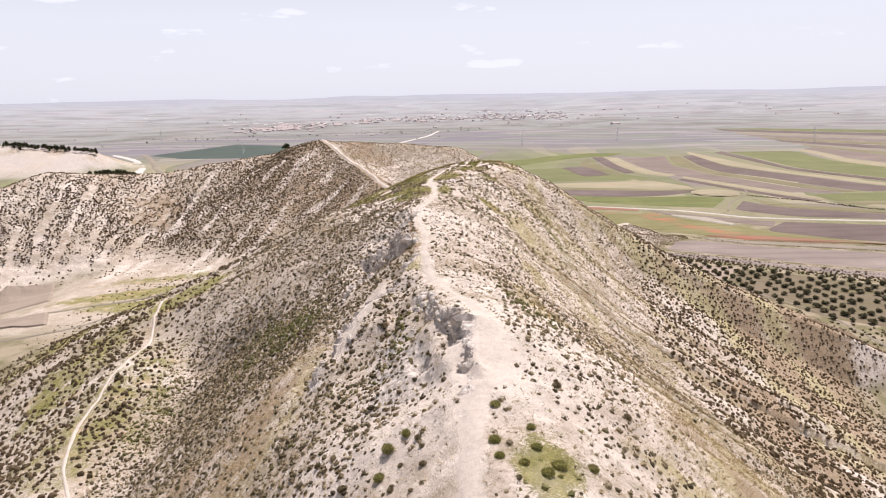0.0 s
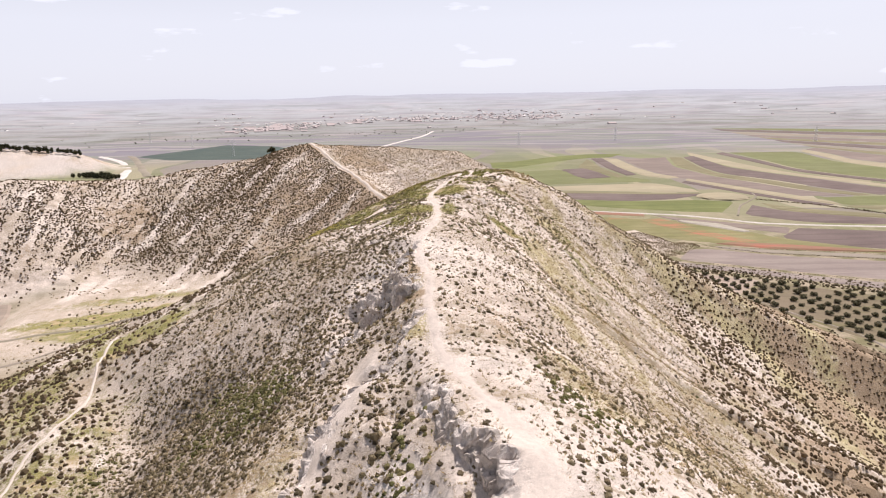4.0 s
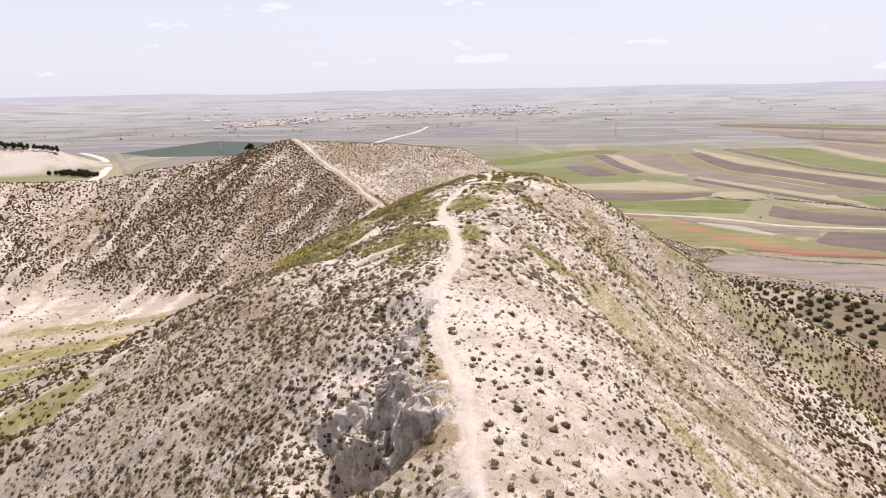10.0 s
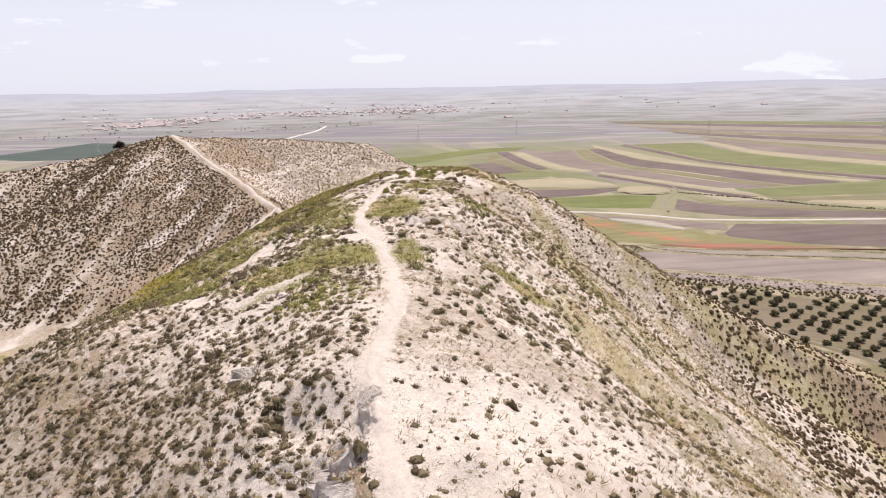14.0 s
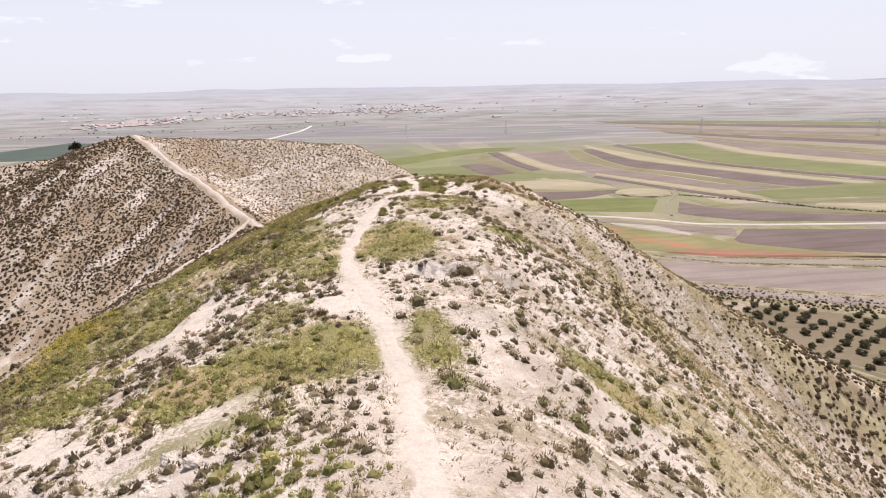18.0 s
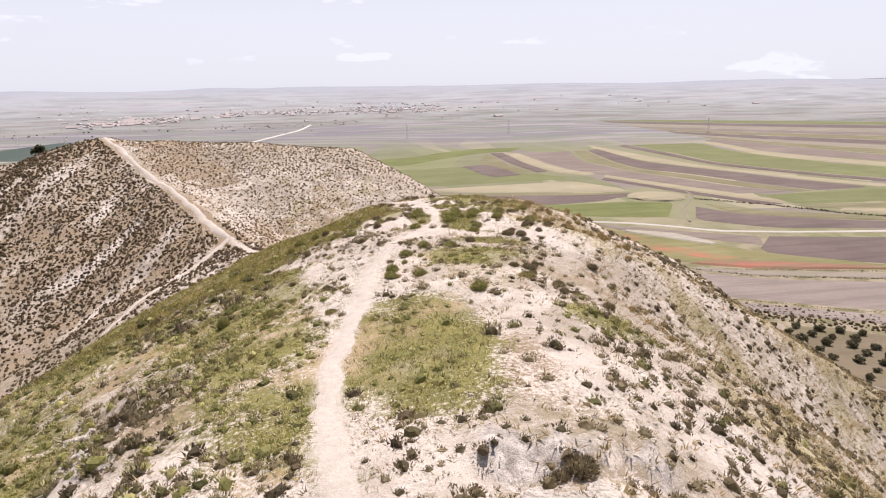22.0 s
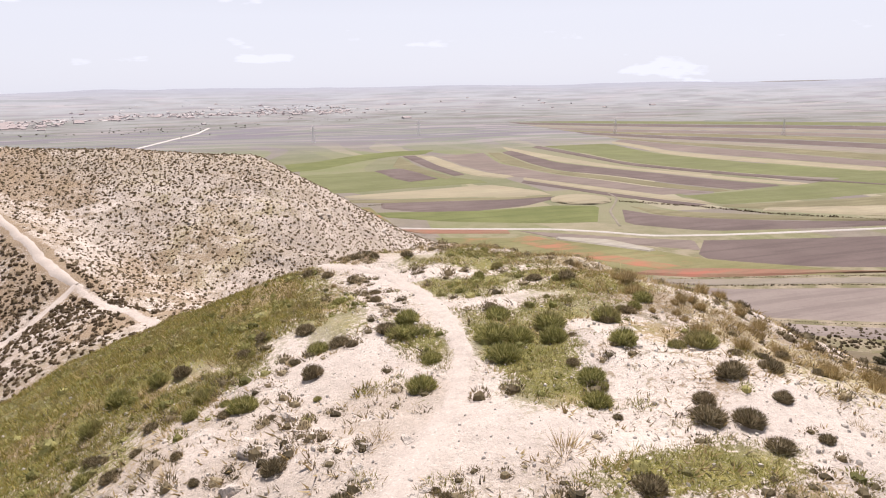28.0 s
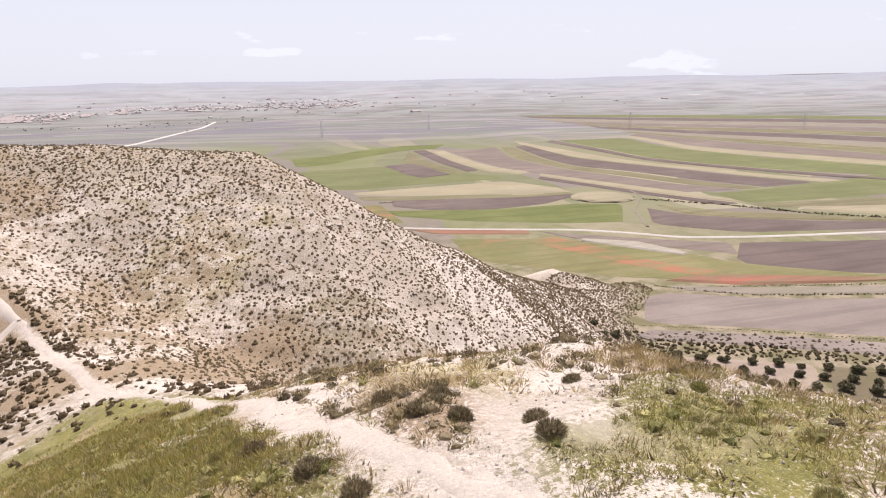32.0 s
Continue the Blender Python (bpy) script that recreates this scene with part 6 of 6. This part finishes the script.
def tree_pattern(name, label, category, group, seed, tall, rx, rz, leaf, n, leaves, r0):
    v, f = leafy(seed, n, rx, rz, leaf)
    v[:, 2] += tall
    ob = tagged(new(name), label, category, group)
    part("trunk", trunk_mesh(tall, r0, seed), ob)
    part("crown", mesh_of("crown", v, f, leaves), ob)
    return ob


def plant(patterns, places, scale_lo, scale_hi):
    used = set()
    for x, y in places:
        k = int(rng.integers(0, len(patterns)))
        m = pose(x, y, at(x, y) - 0.05, 0, 0, float(rng.uniform(0, 360)))
        ob = copy_thing(patterns[k], m) if k in used else patterns[k]
        if k not in used:
            ob.matrix_basis = m
            used.add(k)
        s = float(rng.uniform(scale_lo, scale_hi))
        ob.scale = (s, s, s)
    for k, ob in enumerate(patterns):
        if k not in used:
            for o in (*ob.children_recursive, ob):
                bpy.data.objects.remove(o)


def inside(x, y, poly):
    hit = False
    for (x0, y0), (x1, y1) in zip(poly, poly[1:] + poly[:1]):
        if (y0 > y) != (y1 > y) and x < (x1 - x0) * (y - y0) / (y1 - y0) + x0:
            hit = not hit
    return hit


GROVE = [(88, 351), (120, 343), (150, 328), (200, 299), (260, 255), (225, 215), (180, 228), (146, 250), (132, 285), (112, 315), (92, 331)]
olives = []
for i in range(-18, 30):
    for j in range(-20, 14):
        x, y = 108 + 5.6 * (i + 0.5 * (j % 2)) + 3.2 * j + float(rng.uniform(-0.6, 0.6)), 326 - 3.2 * (i + 0.5 * (j % 2)) + 5.6 * j + float(rng.uniform(-0.6, 0.6))
        if inside(x, y, GROVE) and rng.uniform() < 0.93:
            olives.append((x, y))
field([(90, 331), (112, 313), (124, 300)], [(88, 352), (122, 344), (150, 330)], "bare pink earth", "bare pinkish soil under the olive trees", 0.25, 30, 10)
field([(124, 299), (132, 283), (146, 250), (182, 226)], [(150, 330), (170, 319), (200, 300), (262, 254)], "grove soil", "grassy grey soil of the olive grove", 0.25, 40, 12)
OLIVES = [tree_pattern("olive_tree", "rounded grey-green olive tree on bare soil", "olive tree", "trees of the olive grove", 500 + s, 1.35, 1.75, 1.15, 0.2, 360, "olive", 0.2) for s in range(4)]
plant(OLIVES, olives, 0.7, 1.12)

# bigger bushes and rough scrub round the grove and along the field edges
def row_of(pts, gap, width):
    c = curve_through(pts, max(4, int(sum(math.hypot(b[0] - a[0], b[1] - a[1]) for a, b in zip(pts, pts[1:])) / gap)))
    return c + rng.normal(0, width, c.shape)


def hedge(pts, gap, width, lo, hi, label, name="hedgerow"):
    c = row_of(pts, gap, width)
    scatter(name, far_domes, np.stack([c[:, 0], c[:, 1], height(c[:, 0], c[:, 1]) + 0.2], 1), sized(len(c), lo, hi), "scrub", label, "hedge")


hedge([(152, 407), (177, 386), (229, 368), (390, 301)], 0.6, 0.4, 0.35, 1.1, "thin dark hedge between two ploughed fields")
hedge([(122, 371), (150, 357), (184, 337), (380, 238)], 0.6, 0.3, 0.25, 0.6, "line of low weeds between ploughed fields")
hedge([(259, 573), (291, 540), (317, 499), (351, 466), (430, 380)], 0.45, 1.2, 0.5, 2.0, "dark scrubby bank between fields")
hedge([(95, 626), (140, 620), (199, 605), (228, 608)], 0.5, 0.5, 0.5, 1.3, "thin dark hedge beside a ploughed field")
hedge([(175, 398), (241, 377), (395, 312)], 0.5, 0.4, 0.25, 0.8, "weedy edge along the poppy strip")
bx, by = jittered(60, 330, 190, 420, 1.55)
edge_d = distance_to(bx, by, [(96, 358), (122, 355), (152, 341), (190, 318), (250, 280), (330, 225)])
lowland = height(bx, by) < 4.5
bk = lowland & (rng.uniform(0, 1, bx.shape) < np.where(edge_d < 9, 0.85, 0.0))
foot = lowland & (by < 330) & (distance_to(bx, by, GROVE + GROVE[:1]) < 200)
foot &= ~np.array([inside(x, y, GROVE) for x, y in zip(bx, by)]) & (bx < 175) & (edge_d > 8) & (by < 300)
bk |= foot & (rng.uniform(0, 1, bx.shape) < 0.3)
bx, by = bx[bk], by[bk]
scatter("rough_scrub", far_domes, np.stack([bx, by, height(bx, by)], 1), sized(len(bx), 0.7, 2.4), "scrub", "rough dark scrub along the edge of the olive grove", "scrub")

# ---- the bare mound, the lone tree and the pines ----
v, f = dome(21, 1.9, 611, 28, 7, 0.05)
mound = new("mound", mesh_of("mound", v, f, "tan stubble", True))
mound.location = (238, 590, 0.3)
tagged(mound, "low bare pinkish mound between fields", "mound", kind="structure")
plant([tree_pattern("tree", "lone dark round tree on the far hilltop", "tree", "", 620, 2.0, 1.9, 1.5, 0.22, 420, "pine", 0.2)], [(-82, 353)], 1.1, 1.1)
PINES = [tree_pattern("pine_tree", "dark green pine tree on the bare quarry hill", "pine tree", "pines on the quarry hill", 640 + s, 4.2, 2.6, 3.2, 0.5, 220, "pine", 0.22) for s in range(3)]
pines = [tuple(p) for p in row_of([(-640, 921), (-549, 897), (-507, 897), (-460, 898)], 1.9, 3.5)] + [tuple(p) for p in row_of([(-432, 846), (-405, 832), (-380, 816)], 1.1, 5.0)]
plant(PINES, pines, 0.6, 1.0)

# ---- power line ----
def pylon():
    ob = tagged(new("power_pylon"), "grey steel lattice power pylon on the plain", "pylon", "pylons of the power line")

    def bar(p0, p1, w=0.09):
        p0, p1 = np.array(p0, float), np.array(p1, float)
        d = (p1 - p0) / np.linalg.norm(p1 - p0)
        u = np.cross(d, (0.3, 0.2, 0.9))
        u *= w / np.linalg.norm(u)
        n = np.cross(d, u)
        v = np.array([p0 + u, p0 + n, p0 - u, p0 - n, p1 + u, p1 + n, p1 - u, p1 - n])
        return v, np.array([(0, 1, 5, 4), (1, 2, 6, 5), (2, 3, 7, 6), (3, 0, 4, 7)])

    for sx_ in (-1, 1):
        for sy_ in (-1, 1):
            part("leg", mesh_of("leg", *joined([bar((2.2 * sx_, 2.2 * sy_, -0.5), (0.35 * sx_, 0.35 * sy_, 24), 0.12)]), "steel"), ob)
    braces = []
    for i in range(8):
        a, b = 2.2 - 1.85 * i / 8, 2.2 - 1.85 * (i + 1) / 8
        z0, z1 = 3 * i, 3 * (i + 1)
        for s in (-1, 1):
            braces += [bar((a, a * s, z0), (-b, b * s, z1)), bar((a * s, a, z0), (b * s, -b, z1))]
    part("bracing", mesh_of("bracing", *joined(braces), "steel"), ob)
    for z, w in ((18, 5.0), (21, 4.2), (24, 3.2)):
        part("crossarm", mesh_of("crossarm", *joined([bar((-w, 0, z), (w, 0, z), 0.12), bar((-w, 0, z), (0, 0, z + 1.2)), bar((w, 0, z), (0, 0, z + 1.2))]), "steel"), ob)
    return ob


first = pylon()
places = [(-470, 1330), (-330, 1120), (640, 1180), (830, 1010), (330, 1300), (140, 1220), (-620, 1500), (1060, 900)]
first.matrix_basis = pose(*places[0], 0, 0, 0, 20)
for x, y in places[1:]:
    copy_thing(first, pose(x, y, 0, 0, 0, float(rng.uniform(0, 40))))

# ---- the towns, far out on the plain ----
def house(w, d, h, roof_h, wall, roof, name, label, group):
    ob = tagged(new(name), label, "house" if name == "house" else "warehouse", group)
    v = np.array([(sx_ * w / 2, sy_ * d / 2, z) for z in (-0.5, h) for sx_, sy_ in ((-1, -1), (1, -1), (1, 1), (-1, 1))])
    part("wall", mesh_of("wall", v, np.array([(0, 1, 5, 4), (1, 2, 6, 5), (2, 3, 7, 6), (3, 0, 4, 7), (4, 5, 6, 7)]), wall), ob)
    e = 0.5
    r = np.array([(-w / 2 - e, -d / 2 - e, h), (w / 2 + e, -d / 2 - e, h), (w / 2 + e, d / 2 + e, h), (-w / 2 - e, d / 2 + e, h), (-w / 2 - e, 0, h + roof_h), (w / 2 + e, 0, h + roof_h)])
    tri = np.array([(0, 1, 5), (0, 5, 4), (2, 3, 4), (2, 4, 5), (3, 0, 4), (1, 2, 5), (0, 2, 1), (0, 3, 2)])
    part("roof", mesh_of("roof", r, tri, roof), ob)
    return ob


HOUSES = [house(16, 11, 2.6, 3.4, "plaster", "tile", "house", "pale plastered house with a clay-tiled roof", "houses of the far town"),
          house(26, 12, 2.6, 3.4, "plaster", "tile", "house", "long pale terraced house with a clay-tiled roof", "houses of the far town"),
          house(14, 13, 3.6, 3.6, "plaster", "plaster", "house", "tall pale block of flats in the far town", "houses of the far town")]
SHEDS = [house(34, 20, 2.4, 3.8, "metal", "metal", "warehouse", "white sheet-metal warehouse at the edge of town", "warehouses of the far town"),
         house(54, 24, 2.4, 4.4, "metal", "metal", "warehouse", "large white sheet-metal warehouse outside town", "warehouses of the far town")]
town = [(float(rng.normal(-490, 62)), float(rng.normal(2060, 95))) for _ in range(150)] + [(float(rng.normal(-430, 90)), float(rng.normal(2330, 60))) for _ in range(60)]
town += [(float(rng.uniform(-330, 480)), float(rng.normal(2620, 110))) for _ in range(240)] + [(float(rng.normal(250, 150)), float(rng.normal(2900, 160))) for _ in range(70)]
town += [(float(rng.uniform(-1500, 1700)), float(rng.uniform(1900, 3400))) for _ in range(40)]
sheds = [(float(rng.normal(180, 190)), float(rng.normal(3000, 200))) for _ in range(46)] + [(float(rng.normal(-480, 130)), float(rng.normal(2420, 80))) for _ in range(16)] + [(float(rng.uniform(-1500, 1500)), float(rng.uniform(2300, 3300))) for _ in range(30)]
town.sort(key=lambda p: p[1])
for patterns, spots in ((HOUSES, town[:290]), (SHEDS, sheds)):
    used = set()
    for x, y in spots:
        k = int(rng.integers(0, len(patterns)))
        m = pose(x, y, at(x, y) + 0.9 + 2.5 * max(0.0, math.hypot(x, y) - 1750) / 3110, 0, 0, float(rng.choice([15, 105, 25, 10, 95])) + float(rng.uniform(-6, 6)))
        m = m @ Matrix.Scale(float(rng.uniform(0.6, 1.0)) * (0.75 if patterns is SHEDS else 1.0), 4)
        if k in used:
            copy_thing(patterns[k], m)
        else:
            patterns[k].matrix_basis = m
            used.add(k)
wx, wy = jittered(-2600, 2600, 1400, 3400, 38)
wk = fbm(wx, wy, 420, 3, 91) + 0.5 * fbm(wx, wy, 70, 2, 92) > 0.8
wx, wy = wx[wk], wy[wk]
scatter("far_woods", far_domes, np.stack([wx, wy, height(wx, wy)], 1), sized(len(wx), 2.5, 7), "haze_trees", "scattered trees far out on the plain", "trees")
# the crowded far end of the town, roofs and walls in one
plain_house = np.array([(-8, -5.5, -0.5), (8, -5.5, -0.5), (8, 5.5, -0.5), (-8, 5.5, -0.5), (-8, -5.5, 3), (8, -5.5, 3), (8, 5.5, 3), (-8, 5.5, 3), (-8, 0, 6), (8, 0, 6)], float)
house_walls, house_roof = np.array([(0, 1, 5), (0, 5, 4), (2, 3, 7), (2, 7, 6), (3, 0, 4), (3, 4, 7), (1, 2, 6), (1, 6, 5), (7, 4, 8), (5, 6, 9)]), np.array([(4, 5, 9), (4, 9, 8), (6, 7, 8), (6, 8, 9)])
rest = np.array(town[290:])
rest = np.stack([rest[:, 0], rest[:, 1], height(rest[:, 0], rest[:, 1]) + 0.9 + 2.5 * np.maximum(0, np.hypot(rest[:, 0], rest[:, 1]) - 1750) / 3110], 1)
pale = rng.uniform(0, 1, len(rest)) < 0.6
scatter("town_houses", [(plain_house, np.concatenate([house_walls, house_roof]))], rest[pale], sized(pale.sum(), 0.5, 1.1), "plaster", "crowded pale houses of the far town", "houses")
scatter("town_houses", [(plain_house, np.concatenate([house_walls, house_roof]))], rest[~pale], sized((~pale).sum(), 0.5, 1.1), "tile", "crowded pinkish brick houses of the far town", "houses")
